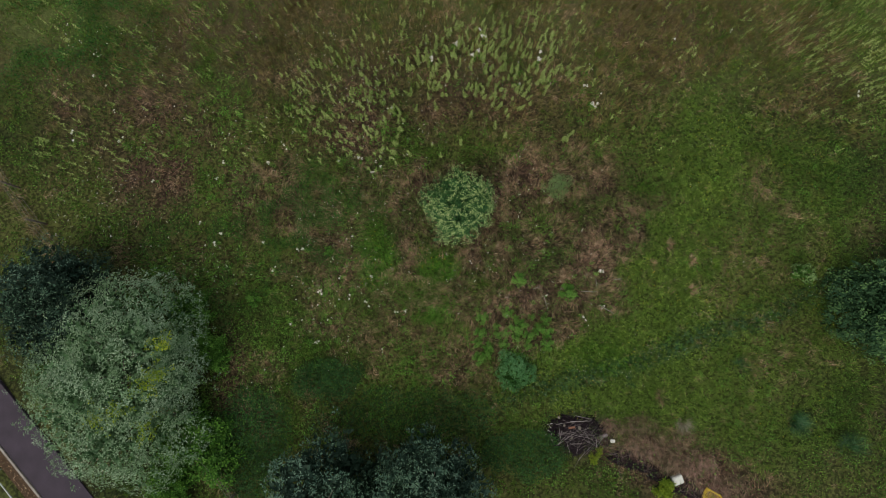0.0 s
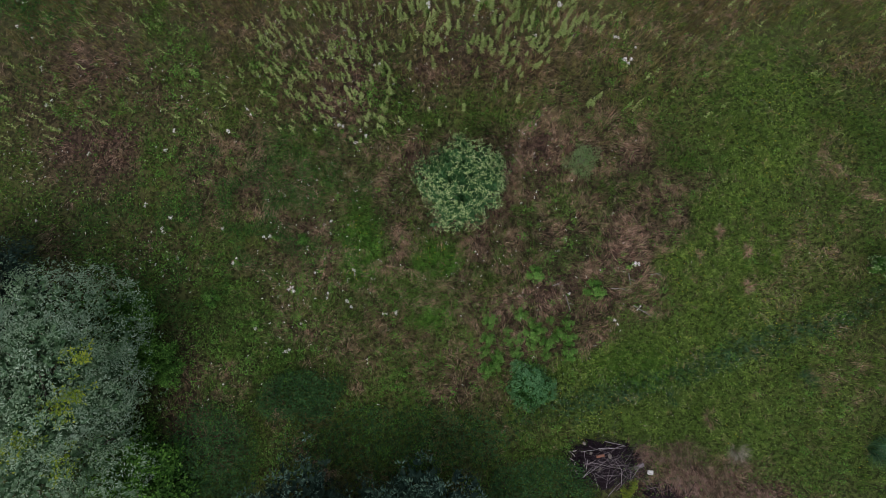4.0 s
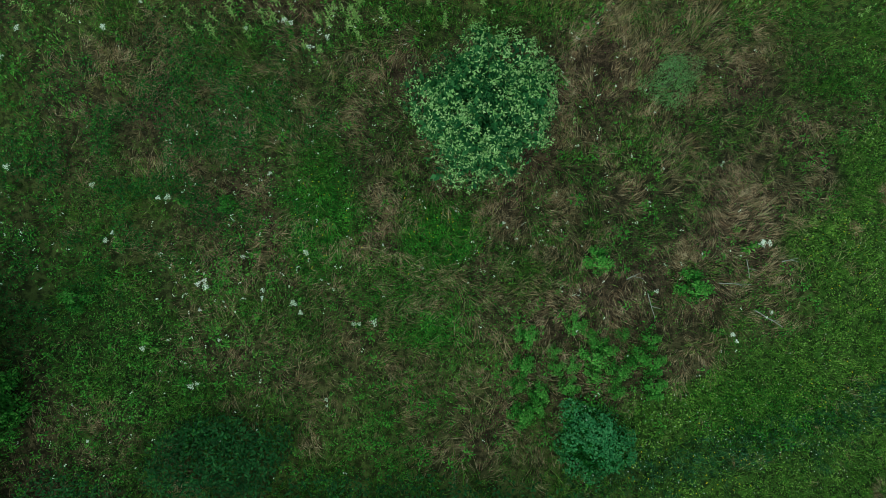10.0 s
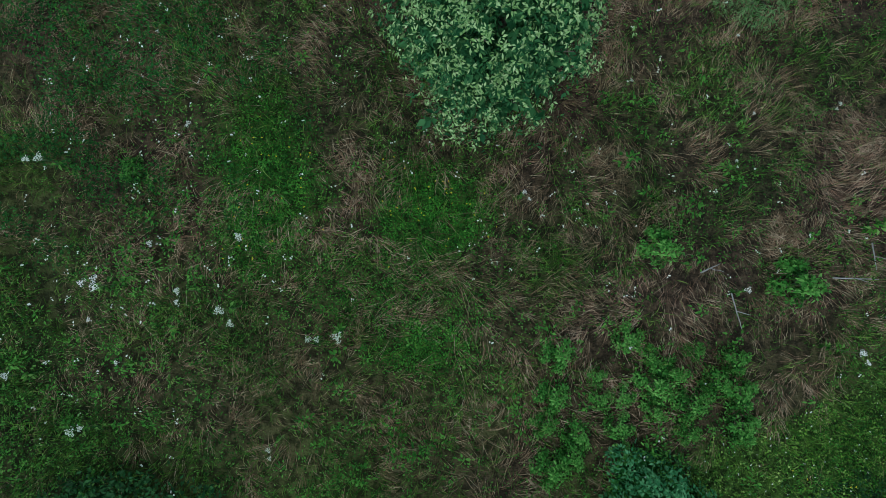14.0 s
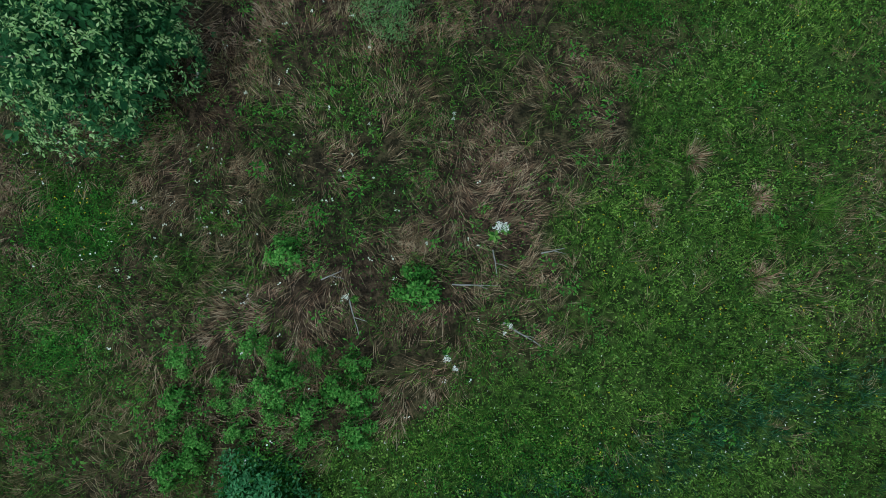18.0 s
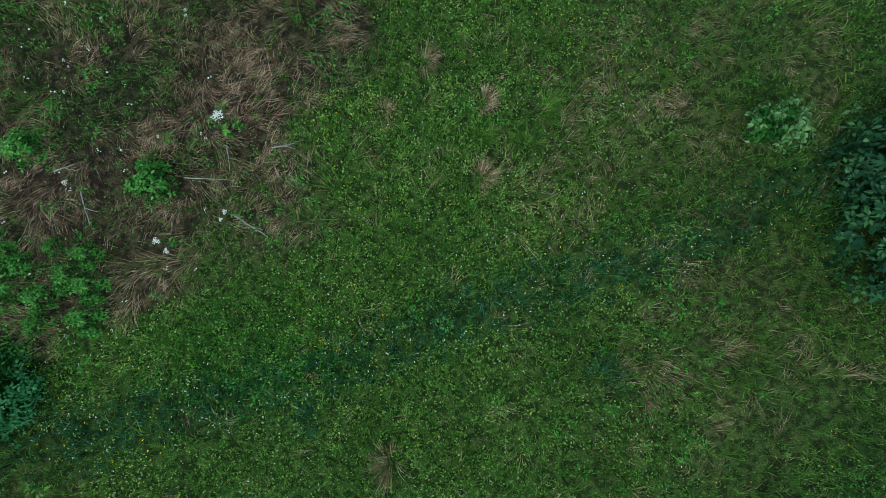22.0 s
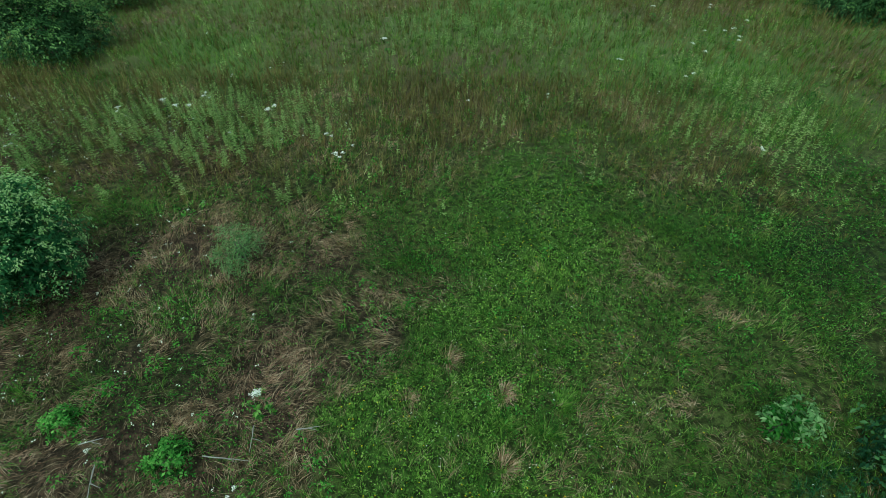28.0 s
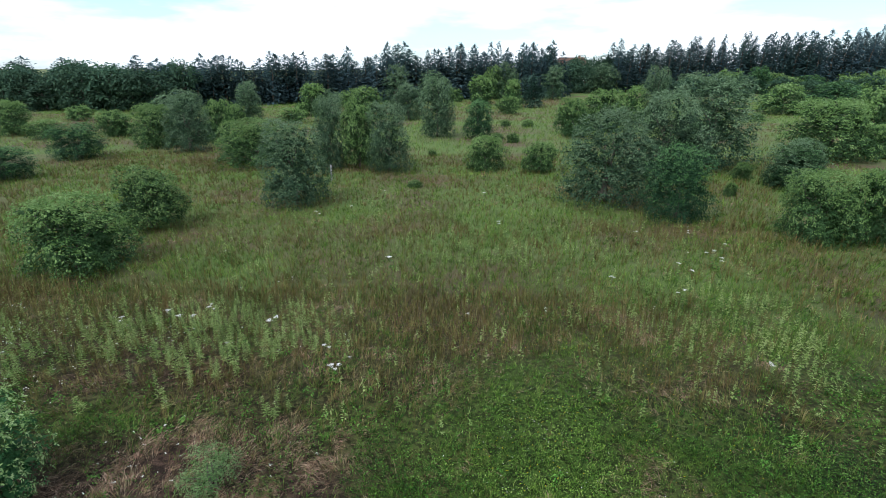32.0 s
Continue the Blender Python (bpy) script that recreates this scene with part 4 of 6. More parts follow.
    g = rng.rand(len(sx)) < np.maximum(0.35 * strip_at(sx, sy), np.minimum(1, 1.4 * rut_at(sx, sy))) * np.clip((vnoise(sx, sy, 0.9, 41) - 0.3) * 3, 0.1, 1)
    sx, sy = sx[g], sy[g]
    sz = ground_z(sx, sy) + 0.12 + 0.08 * rng.rand(len(sx))
    grow("clover_flowers", "tiny white clover heads dotted over short grass", MAT["white"], [flat_leaves(rng, sx, sy, sz, 0.012 + 0.012 * rng.rand(len(sx)), 0.9, 0.2), flat_leaves(rng, sx, sy, sz, 0.012 + 0.01 * rng.rand(len(sx)), 0.9, 0.2)])
    wx, wy = scatter(rng, -17, 7, -4, 12, 4.5)
    g = path_clear(wx, wy) & (rng.rand(len(wx)) < np.clip((vnoise(wx, wy, 2.2, 43) - 0.35) * 2.6, 0.05, 1) * (1 - lawn_at(wx, wy)))
    wx, wy = wx[g], wy[g]
    wz = ground_z(wx, wy) + 0.3 + 0.2 * rng.rand(len(wx))
    grow("yarrow_flowers", "small white yarrow heads dotted through the meadow", MAT["white"], [flat_leaves(rng, wx + 0.02 * rng.normal(size=len(wx)), wy + 0.02 * rng.normal(size=len(wx)), wz, 0.018 + 0.022 * rng.rand(len(wx)), 0.8, 0.2) for k in range(3)])
    grow("leafy_herbs", "fresh green leafy herbs standing out of dry grass", MAT["rosette"], [kites(foot, d, unit(np.cross(d, unit(rng.normal(size=(len(X), 3)) * 0.3 + [0, 0, 1.0]))), L, L * 0.5, 0.3 * np.ones(len(X)))])
    grow("meadow_herbs", "low broad-leaved meadow herbs among the grass", MAT["herb"], herb)
    grow("clover_patches", "bright green mats of clover between brown tussocks", MAT["clover"], clover)
    grow("nettle_patches", "dark green nettles in dense low beds", MAT["nettle"], nettle)
    grow("buttercups", "scattered small yellow buttercups in short grass", MAT["buttercup"], yellow)


grow_grass()
grow_herbs()

# ---- trees that the camera sees from above ----
ob = tree("willow_sapling", "round young willow with pale shoot tips in dry grass", "tree", "", 2.95, 3.25, MAT["willow"], MAT["bark"], 21, 0.05, 70, 3600, 6, 0.072, 0.42, 0.09, 0, 3, tip_mat=MAT["willow_tip"], tip_share=0.32, lump=0.6, tip_leaf=0.85, inner=420)
ob.matrix_basis = pose(0.75, 3.72, gz(0.75, 3.72))
ob = tree("willow_bush", "small feathery grey-green willow bush in the meadow", "bush", "", 1.05, 1.25, MAT["grey_shoot"], MAT["bark"], 22, 0.04, 24, 420, 7, 0.07, 0.2, 0.16, 0, 4, inner=0, lump=0.62)
ob.matrix_basis = pose(5.0, 4.75, gz(5.0, 4.75))
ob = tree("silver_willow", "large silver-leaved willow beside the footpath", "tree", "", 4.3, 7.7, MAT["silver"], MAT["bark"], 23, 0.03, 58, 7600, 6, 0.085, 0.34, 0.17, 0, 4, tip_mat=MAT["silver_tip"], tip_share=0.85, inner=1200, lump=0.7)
rng = np.random.RandomState(231)
q = np.array([(0.9, 0.6, 3.95), (0.75, -0.3, 3.9), (0.25, -0.75, 3.9), (-0.8, -1.6, 3.7), (0.1, -2.2, 3.4), (-1.9, -1.9, 3.2)])
q = np.repeat(q + [2.0, 1.0, 0.1], 34, 0) + rng.normal(size=(204, 3)) * [0.24, 0.2, 0.1]
v, f = shoots(rng, q, unit(rng.normal(size=(204, 3)) * 0.5 + [0, 0, 1.0]), 6, 0.085, 0.45, 0.12, np.tile([0, 0, 1.0], (204, 1)))
child("yellow_growth", mesh_of("yellow_growth", v, f, MAT["yellow_leaf"]), ob, "yellow-green shoots among the silver leaves")
ob.matrix_basis = pose(-12.65, -3.4, gz(-12.7, -3.3)) @ Matrix.Diagonal((0.98, 1.08, 1, 1))
ob = tree("dark_tree", "dark-leaved tree behind the silver willow", "tree", "", 4.2, 4.8, MAT["fir"], MAT["bark"], 24, 0.05, 50, 2600, 6, 0.10, 0.4, 0.2, tip_mat=MAT["fir_tip"], tip_share=0.12, lump=0.6, inner=500)
ob.matrix_basis = pose(-15.4, -0.2, gz(-15.6, -0.2))
for k, (x, y, h, w) in enumerate([(-4.4, -8.1, 4.3, 5.8), (-0.6, -7.8, 4.5, 5.5), (-2.4, -11.2, 5.0, 6.0)]):
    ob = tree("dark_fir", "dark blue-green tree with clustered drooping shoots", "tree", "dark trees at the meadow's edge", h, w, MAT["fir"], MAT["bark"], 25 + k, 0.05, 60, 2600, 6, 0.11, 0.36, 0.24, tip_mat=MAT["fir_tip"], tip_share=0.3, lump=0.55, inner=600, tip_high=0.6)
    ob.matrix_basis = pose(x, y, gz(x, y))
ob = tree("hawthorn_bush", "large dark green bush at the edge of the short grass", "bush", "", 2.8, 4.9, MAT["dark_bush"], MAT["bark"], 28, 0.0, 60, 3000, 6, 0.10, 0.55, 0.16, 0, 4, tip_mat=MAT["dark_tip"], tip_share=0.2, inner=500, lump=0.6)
ob.matrix_basis = pose(18.4, -0.6, gz(18.3, -0.6))
ob = tree("elder_shoot", "pale green flowering elder shoot beside the dark bush", "bush", "", 1.1, 0.8, MAT["hazel"], MAT["bark"], 29, 0.1, 10, 150, 6, 0.09, 0.5, 0.1, 0, 2, tip_mat=MAT["grey_shoot"], tip_share=0.35, inner=0)
ob.matrix_basis = pose(15.25, 0.95, gz(15.25, 0.95))
ob = tree("hazel_bush", "bright green leafy bush under the silver willow", "bush", "hazel bushes by the willow", 1.5, 3.0, MAT["hazel"], MAT["bark"], 30, 0.0, 30, 1200, 6, 0.085, 0.55, 0.15, 0, 4, tip_mat=MAT["rosette"], tip_share=0.3, lump=0.6)
for x, y, h, w in [(-10.0, -6.2, 1.4, 3.6), (-9.9, -2.4, 1.0, 2.0), (-10.7, -0.9, 1.0, 2.2), (-11.3, -8.0, 1.2, 2.6)]:
    stand(ob, x, y, h, w, 1.5, 3.0, x)
drop(ob)

# ---- low plants seen from above ----
plant = tree("bramble_plant", "bright green bramble plant growing out of dry grass", "plant", "bramble plants", 0.55, 0.8, MAT["hazel"], MAT["stem"], 31, 0.0, 12, 150, 6, 0.07, 0.5, 0.09, 0, 3, tip_mat=MAT["bright"], tip_share=0.6, inner=0, lump=0.6)
rng = np.random.RandomState(32)
spots = [(3.35, 0.65, 0.62), (5.45, 0.1, 0.75), (3.2, -1.45, 0.62), (-8.2, -0.2, 0.6), (-4.9, 1.9, 0.45), (1.65, -1.6, 0.55), (1.9, -2.5, 0.45)]
for k in range(34):
    x, y = 3.3 + 0.75 * rng.normal(), -1.75 + 0.5 * rng.normal()
    if all((x - p[0]) ** 2 + (y - p[1]) ** 2 > 0.08 for p in spots):
        spots.append((x, y, 0.3 + 0.3 * rng.rand()))
for x, y, w in spots:
    stand(plant, x, y, 0.55 * w + 0.1, w * 1.1, 0.55, 0.8, x * 3)
drop(plant)
ob = tree("nettle_bush", "dense blue-green low bush in the grass", "bush", "", 0.75, 1.75, MAT["tall_herb"], MAT["stem"], 33, 0.0, 34, 1300, 6, 0.06, 0.5, 0.09, 0, 4, tip_mat=MAT["teal"], tip_share=0.6, lump=0.5)
ob.matrix_basis = pose(3.05, -3.12, gz(3.05, -3.12))
plant = tree("golden_shrub", "yellow-green leafy shrub beside the brushwood", "bush", "golden shrubs", 0.9, 1.0, MAT["yellow_leaf"], MAT["bark"], 34, 0.05, 8, 150, 6, 0.1, 0.55, 0.1, 0, 3)
for x, y, w in [(6.63, -6.52, 0.36), (6.39, -6.85, 0.5), (9.3, -8.1, 0.9)]:
    stand(plant, x, y, 0.7 * w, w, 0.9, 1.0, x)
drop(plant)

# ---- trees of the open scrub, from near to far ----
# a high tip_high paints the top light of these crowns with paler leaves
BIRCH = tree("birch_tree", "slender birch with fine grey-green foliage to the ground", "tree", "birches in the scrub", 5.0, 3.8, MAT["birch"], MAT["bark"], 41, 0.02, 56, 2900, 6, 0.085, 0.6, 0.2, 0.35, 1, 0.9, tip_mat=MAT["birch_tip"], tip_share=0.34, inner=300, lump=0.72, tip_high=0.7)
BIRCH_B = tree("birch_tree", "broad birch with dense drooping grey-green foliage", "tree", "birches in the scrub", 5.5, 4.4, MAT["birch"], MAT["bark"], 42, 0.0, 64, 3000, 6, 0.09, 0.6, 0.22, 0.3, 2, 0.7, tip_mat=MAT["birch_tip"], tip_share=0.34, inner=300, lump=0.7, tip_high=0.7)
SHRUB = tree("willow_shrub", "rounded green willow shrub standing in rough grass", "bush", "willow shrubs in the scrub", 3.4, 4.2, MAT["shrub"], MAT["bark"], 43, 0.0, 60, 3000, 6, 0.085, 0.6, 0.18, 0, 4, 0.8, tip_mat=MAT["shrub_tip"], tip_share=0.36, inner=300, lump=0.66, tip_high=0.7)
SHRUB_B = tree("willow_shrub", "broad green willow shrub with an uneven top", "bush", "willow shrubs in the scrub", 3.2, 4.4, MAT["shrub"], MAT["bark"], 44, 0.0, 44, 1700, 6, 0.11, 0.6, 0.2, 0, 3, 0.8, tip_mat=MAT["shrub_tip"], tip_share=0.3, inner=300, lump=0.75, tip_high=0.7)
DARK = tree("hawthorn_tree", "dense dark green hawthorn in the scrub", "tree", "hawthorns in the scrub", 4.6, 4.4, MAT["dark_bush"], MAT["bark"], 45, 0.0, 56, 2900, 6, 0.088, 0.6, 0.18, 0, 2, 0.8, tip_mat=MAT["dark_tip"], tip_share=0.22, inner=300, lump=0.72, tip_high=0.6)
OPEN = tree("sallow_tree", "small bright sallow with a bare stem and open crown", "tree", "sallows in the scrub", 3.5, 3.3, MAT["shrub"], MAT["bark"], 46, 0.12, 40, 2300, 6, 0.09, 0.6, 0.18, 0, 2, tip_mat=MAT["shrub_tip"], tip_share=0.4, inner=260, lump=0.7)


def stand_all(proto, H, W, rows):
    for x, y, h, w in rows:
        stand(proto, x, y, h * 1.07, w * 1.04, H, W, (x * 1.7 + y) % 6.28)
    drop(proto)


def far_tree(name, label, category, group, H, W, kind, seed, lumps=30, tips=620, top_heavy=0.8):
    # top light is painted here too, by paler tip leaves high in the crown
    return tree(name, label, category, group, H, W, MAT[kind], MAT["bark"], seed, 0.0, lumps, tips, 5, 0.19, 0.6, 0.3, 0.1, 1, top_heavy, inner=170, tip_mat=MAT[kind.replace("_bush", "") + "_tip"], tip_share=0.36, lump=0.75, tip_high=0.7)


stand_all(OPEN, 3.5, 3.3, [(-6.6, 21.6, 3.3, 3.6), (0.9, 38.7, 5.6, 3.3)])
stand_all(BIRCH, 5.0, 3.8, [(-0.6, 26.8, 5.0, 4.3), (-1.5, 38.5, 5.9, 3.0), (6.1, 60.0, 7.0, 4.5), (-25.0, 77.3, 6.0, 4.6), (37.5, 75.4, 8.3, 4.3), (33.1, 33.4, 3.5, 4.1)])
stand_all(BIRCH_B, 5.5, 4.4, [(18.6, 28.5, 5.6, 5.6), (30.4, 41.4, 7.4, 7.4), (3.5, 37.4, 5.3, 3.7), (-18.0, 46.7, 5.6, 4.6), (-0.0, 82.2, 5.5, 5.7), (24.4, 34.6, 6.4, 5.6)])
stand_all(SHRUB, 3.4, 4.2, [(-6.0, 15.6, 3.1, 4.3), (-8.6, 40.1, 3.8, 7.1), (11.5, 38.9, 2.7, 3.5), (26.8, 21.2, 3.4, 3.6), (44.2, 47.2, 5.2, 8.5), (-46.8, 58.0, 4.0, 4.5), (-23.3, 49.4, 4.3, 4.9)])
stand_all(SHRUB_B, 3.2, 4.4, [(15.9, 38.4, 2.3, 3.1), (29.1, 21.0, 3.4, 3.0), (-33.5, 57.8, 3.0, 4.4), (22.9, 61.6, 4.4, 4.7), (28.1, 68.4, 5.2, 6.6), (49.6, 47.8, 2.9, 4.4), (6.2, 32.1, 0.5, 1.1), (15.0, 55.7, 1.0, 1.7), (13.5, 58.5, 0.7, 1.5), (6.5, 45.5, 0.6, 0.9), (30.9, 35.9, 1.3, 1.5), (27.5, 30.6, 0.9, 0.9), (-18.9, 54.7, 4.4, 4.0)])
stand_all(DARK, 4.6, 4.4, [(21.6, 24.7, 4.1, 3.7), (-26.1, 41.9, 3.2, 4.9), (-24.7, 32.4, 2.4, 4.3), (11.1, 58.0, 4.5, 3.7), (32.9, 33.1, 3.0, 3.6)])
stand_all(far_tree("sallow_tree", "small light sallow with an open crown far off", "tree", "sallows in the scrub", 3.5, 3.3, "shrub", 55), 3.5, 3.3, [(19.4, 111.3, 5.7, 4.5), (-17.5, 87.1, 5.3, 5.7), (12.6, 118.4, 6.3, 5.9)])
stand_all(far_tree("birch_tree", "slender grey-green birch far across the scrub", "tree", "birches in the scrub", 5.0, 3.8, "birch", 56), 5.0, 3.8, [(-3.4, 92.7, 8.0, 5.6), (20.2, 142.0, 9.0, 6.7), (33.0, 142.9, 8.3, 6.7), (82.0, 173.7, 5.8, 11.4)])
stand_all(far_tree("birch_tree", "broad grey-green birch far across the scrub", "tree", "birches in the scrub", 5.5, 4.4, "birch", 57), 5.5, 4.4, [(0.3, 130.6, 7.9, 7.1), (-23.0, 54.0, 5.8, 6.1), (-13.2, 82.8, 4.9, 4.1), (53.4, 171.8, 9.7, 9.1)])
stand_all(far_tree("willow_shrub", "rounded green willow shrub far across the grass", "bush", "willow shrubs in the scrub", 3.4, 4.2, "shrub", 58), 3.4, 4.2, [(-8.0, 86.1, 4.8, 7.4), (17.2, 95.1, 3.0, 4.8), (34.6, 77.1, 5.3, 5.5), (69.4, 98.4, 5.2, 9.6), (-40.5, 55.1, 2.1, 3.8), (-17.1, 75.3, 2.2, 4.6), (16.3, 141.4, 8.3, 5.7), (111.5, 175.4, 6.1, 13.7), (134.1, 161.4, 7.5, 9.7)])
stand_all(far_tree("willow_shrub", "broad uneven willow shrub far across the grass", "bush", "willow shrubs in the scrub", 3.2, 4.4, "shrub", 59), 3.2, 4.4, [(-52.3, 76.1, 2.2, 3.9), (6.3, 130.1, 3.3, 4.1), (65.3, 70.4, 6.1, 7.1), (15.3, 72.5, 1.0, 1.5), (18.6, 72.8, 1.1, 1.9), (95.1, 173.9, 7.0, 10.2), (131.6, 171.2, 6.3, 11.8), (92.6, 157.9, 2.7, 5.2), (-26.2, 74.3, 2.7, 3.5), (-16.3, 108.9, 3.5, 5.0), (58.0, 84.9, 1.1, 2.5)])
stand_all(far_tree("hawthorn_tree", "dense dark hawthorn far across the scrub", "tree", "hawthorns in the scrub", 4.6, 4.4, "dark_bush", 60), 4.6, 4.4, [(82.5, 104.6, 5.6, 10.8), (104.1, 173.6, 8.3, 7.5), (119.9, 172.6, 5.9, 10.1)])
ob = tree("blue_spruce", "dense round blue-green spruce alone on the far slope", "tree", "", 7.0, 6.3, MAT["fir"], MAT["bark"], 64, 0.0, 30, 900, 5, 0.24, 0.5, 0.3, tip_mat=MAT["fir_tip"], tip_share=0.25, lump=0.7)
ob.matrix_basis = pose(23.6, 112.1, gz(23.6, 112.1))

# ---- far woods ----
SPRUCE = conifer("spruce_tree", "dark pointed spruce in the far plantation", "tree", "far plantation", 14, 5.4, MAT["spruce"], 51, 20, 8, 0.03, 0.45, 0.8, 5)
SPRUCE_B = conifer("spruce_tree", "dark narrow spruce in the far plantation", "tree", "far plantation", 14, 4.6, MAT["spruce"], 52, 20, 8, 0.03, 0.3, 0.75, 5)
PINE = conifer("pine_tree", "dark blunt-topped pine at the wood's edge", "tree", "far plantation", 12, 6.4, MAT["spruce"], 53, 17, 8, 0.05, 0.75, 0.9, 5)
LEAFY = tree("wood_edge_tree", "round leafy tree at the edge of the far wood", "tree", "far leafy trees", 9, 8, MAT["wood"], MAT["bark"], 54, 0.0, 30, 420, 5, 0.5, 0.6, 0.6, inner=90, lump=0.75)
wood = random.Random(7)


def edge(proto_list, a, b, count, h0, h1, rows, step, group_w):
    """Rows of trees along a line, the heights running from h0 to h1."""
    for r in range(rows):
        for k in range(count):
            t = (k + 0.5 + wood.uniform(-0.3, 0.3)) / count
            x, y = a[0] + (b[0] - a[0]) * t + wood.uniform(-1, 1), a[1] + (b[1] - a[1]) * t + r * step + wood.uniform(-1.5, 1.5)
            h = (h0 + (h1 - h0) * t) * wood.uniform(0.84, 1.18)
            p, H, W = wood.choice(proto_list)
            stand(p, x, y, h, group_w * wood.uniform(0.85, 1.2), H, W, wood.uniform(0, 6.28))


edge([(LEAFY, 9, 8)], (-112, 96), (-50, 97), 14, 8.6, 9.0, 2, 8, 9.5)
edge([(PINE, 12, 6.4), (PINE, 12, 6.4), (SPRUCE, 14, 5.4)], (-60, 103), (-14, 132), 17, 8.8, 11.4, 3, 4, 7.5)
edge([(PINE, 12, 6.4), (PINE, 12, 6.4), (SPRUCE_B, 14, 4.6)], (-14, 132), (38, 158), 18, 12.4, 13.6, 3, 5, 8.0)
edge([(PINE, 12, 6.4)], (-165, 122), (-52, 118), 22, 9.0, 9.4, 1, 5, 11)
edge([(LEAFY, 9, 8)], (34, 172), (64, 182), 7, 11.0, 11.0, 2, 8, 9.5)
edge([(SPRUCE, 14, 5.4), (SPRUCE_B, 14, 4.6)], (58, 176), (192, 196), 46, 14.0, 19.2, 3, 4, 8.4)
edge([(LEAFY, 9, 8)], (62, 158), (190, 160), 15, 6.0, 7.0, 1, 6, 10.0)
for p in (SPRUCE, SPRUCE_B, PINE, LEAFY):
    drop(p)

# ---- willowherb ----
def willowherb(seed, H):
    """A leafy upright stalk with narrow leaves all the way up."""
    rng = np.random.RandomState(seed)
    ob = thing("willowherb", "pale green upright willowherb stalk with narrow leaves", "plant", "willowherb stalks")
    v, f = tube(bent_line(rng, (0, 0, -0.03), (0.06 * rng.normal(), 0.06 * rng.normal(), H), 4, 0.02), [0.006, 0.005, 0.004, 0.002], 4)
    child("stem", mesh_of("stem", v, f, MAT["stem"], True), ob)
    n = 46
    t = np.sort(rng.rand(n)) ** 0.8
    a = np.arange(n) * 2.4
    d = unit(np.stack([np.cos(a), np.sin(a), 0.35 + 0.5 * t], 1))
    side = unit(np.cross(d, np.tile([0, 0, 1.0], (n, 1))))
    L = 0.125 * (1.05 - 0.6 * t)
    v, f = kites(np.stack([0 * t, 0 * t, 0.12 * H + 0.88 * H * t], 1), d, side, L, L * 0.24, 0.3 * np.ones(n))
    child("foliage", mesh_of("foliage", v, f, MAT["pale_shoot"]), ob)
    return ob


rng = np.random.RandomState(61)
x, y = scatter(rng, -18, 24, 4, 30, 13)
keep = rng.rand(len(x)) < np.maximum(willowherb_at(x, y) * 0.8, 0.09 * (y > 6) * (1 - strip_at(x, y)))
x, y = x[keep], y[keep]
near = np.argsort(np.hypot(x - 2, y - 8))
protos = [willowherb(70 + k, 0.56 + 0.06 * k) for k in range(5)]
for k, i in enumerate(near[:280]):
    m = Matrix.Translation((x[i], y[i], gz(x[i], y[i]))) @ Euler((rng.normal() * 0.12, rng.normal() * 0.12, rng.rand() * 6.28)).to_matrix().to_4x4() @ Matrix.Scale(0.8 + 0.45 * rng.rand(), 4)
    copy_thing(protos[k % 5], m)
for p in protos:
    drop(p)
i = near[280:]
n = 26
bx, by, t = np.repeat(x[i], n), np.repeat(y[i], n), rng.rand(len(i) * n)
a = rng.rand(len(bx)) * 6.28
d = unit(np.stack([np.cos(a), np.sin(a), 0.35 + 0.5 * t], 1))
L = 0.11 * (1.1 - 0.6 * t)
sets = [kites(np.stack([bx, by, ground_z(bx, by) + 0.08 + 0.5 * t], 1), d, unit(np.cross(d, np.tile([0, 0, 1.0], (len(bx), 1)))), L, L * 0.26, 0.3 * np.ones(len(bx)))]
grow("willowherb_beds", "pale green willowherb stalks in loose beds", MAT["pale_shoot"], sets)


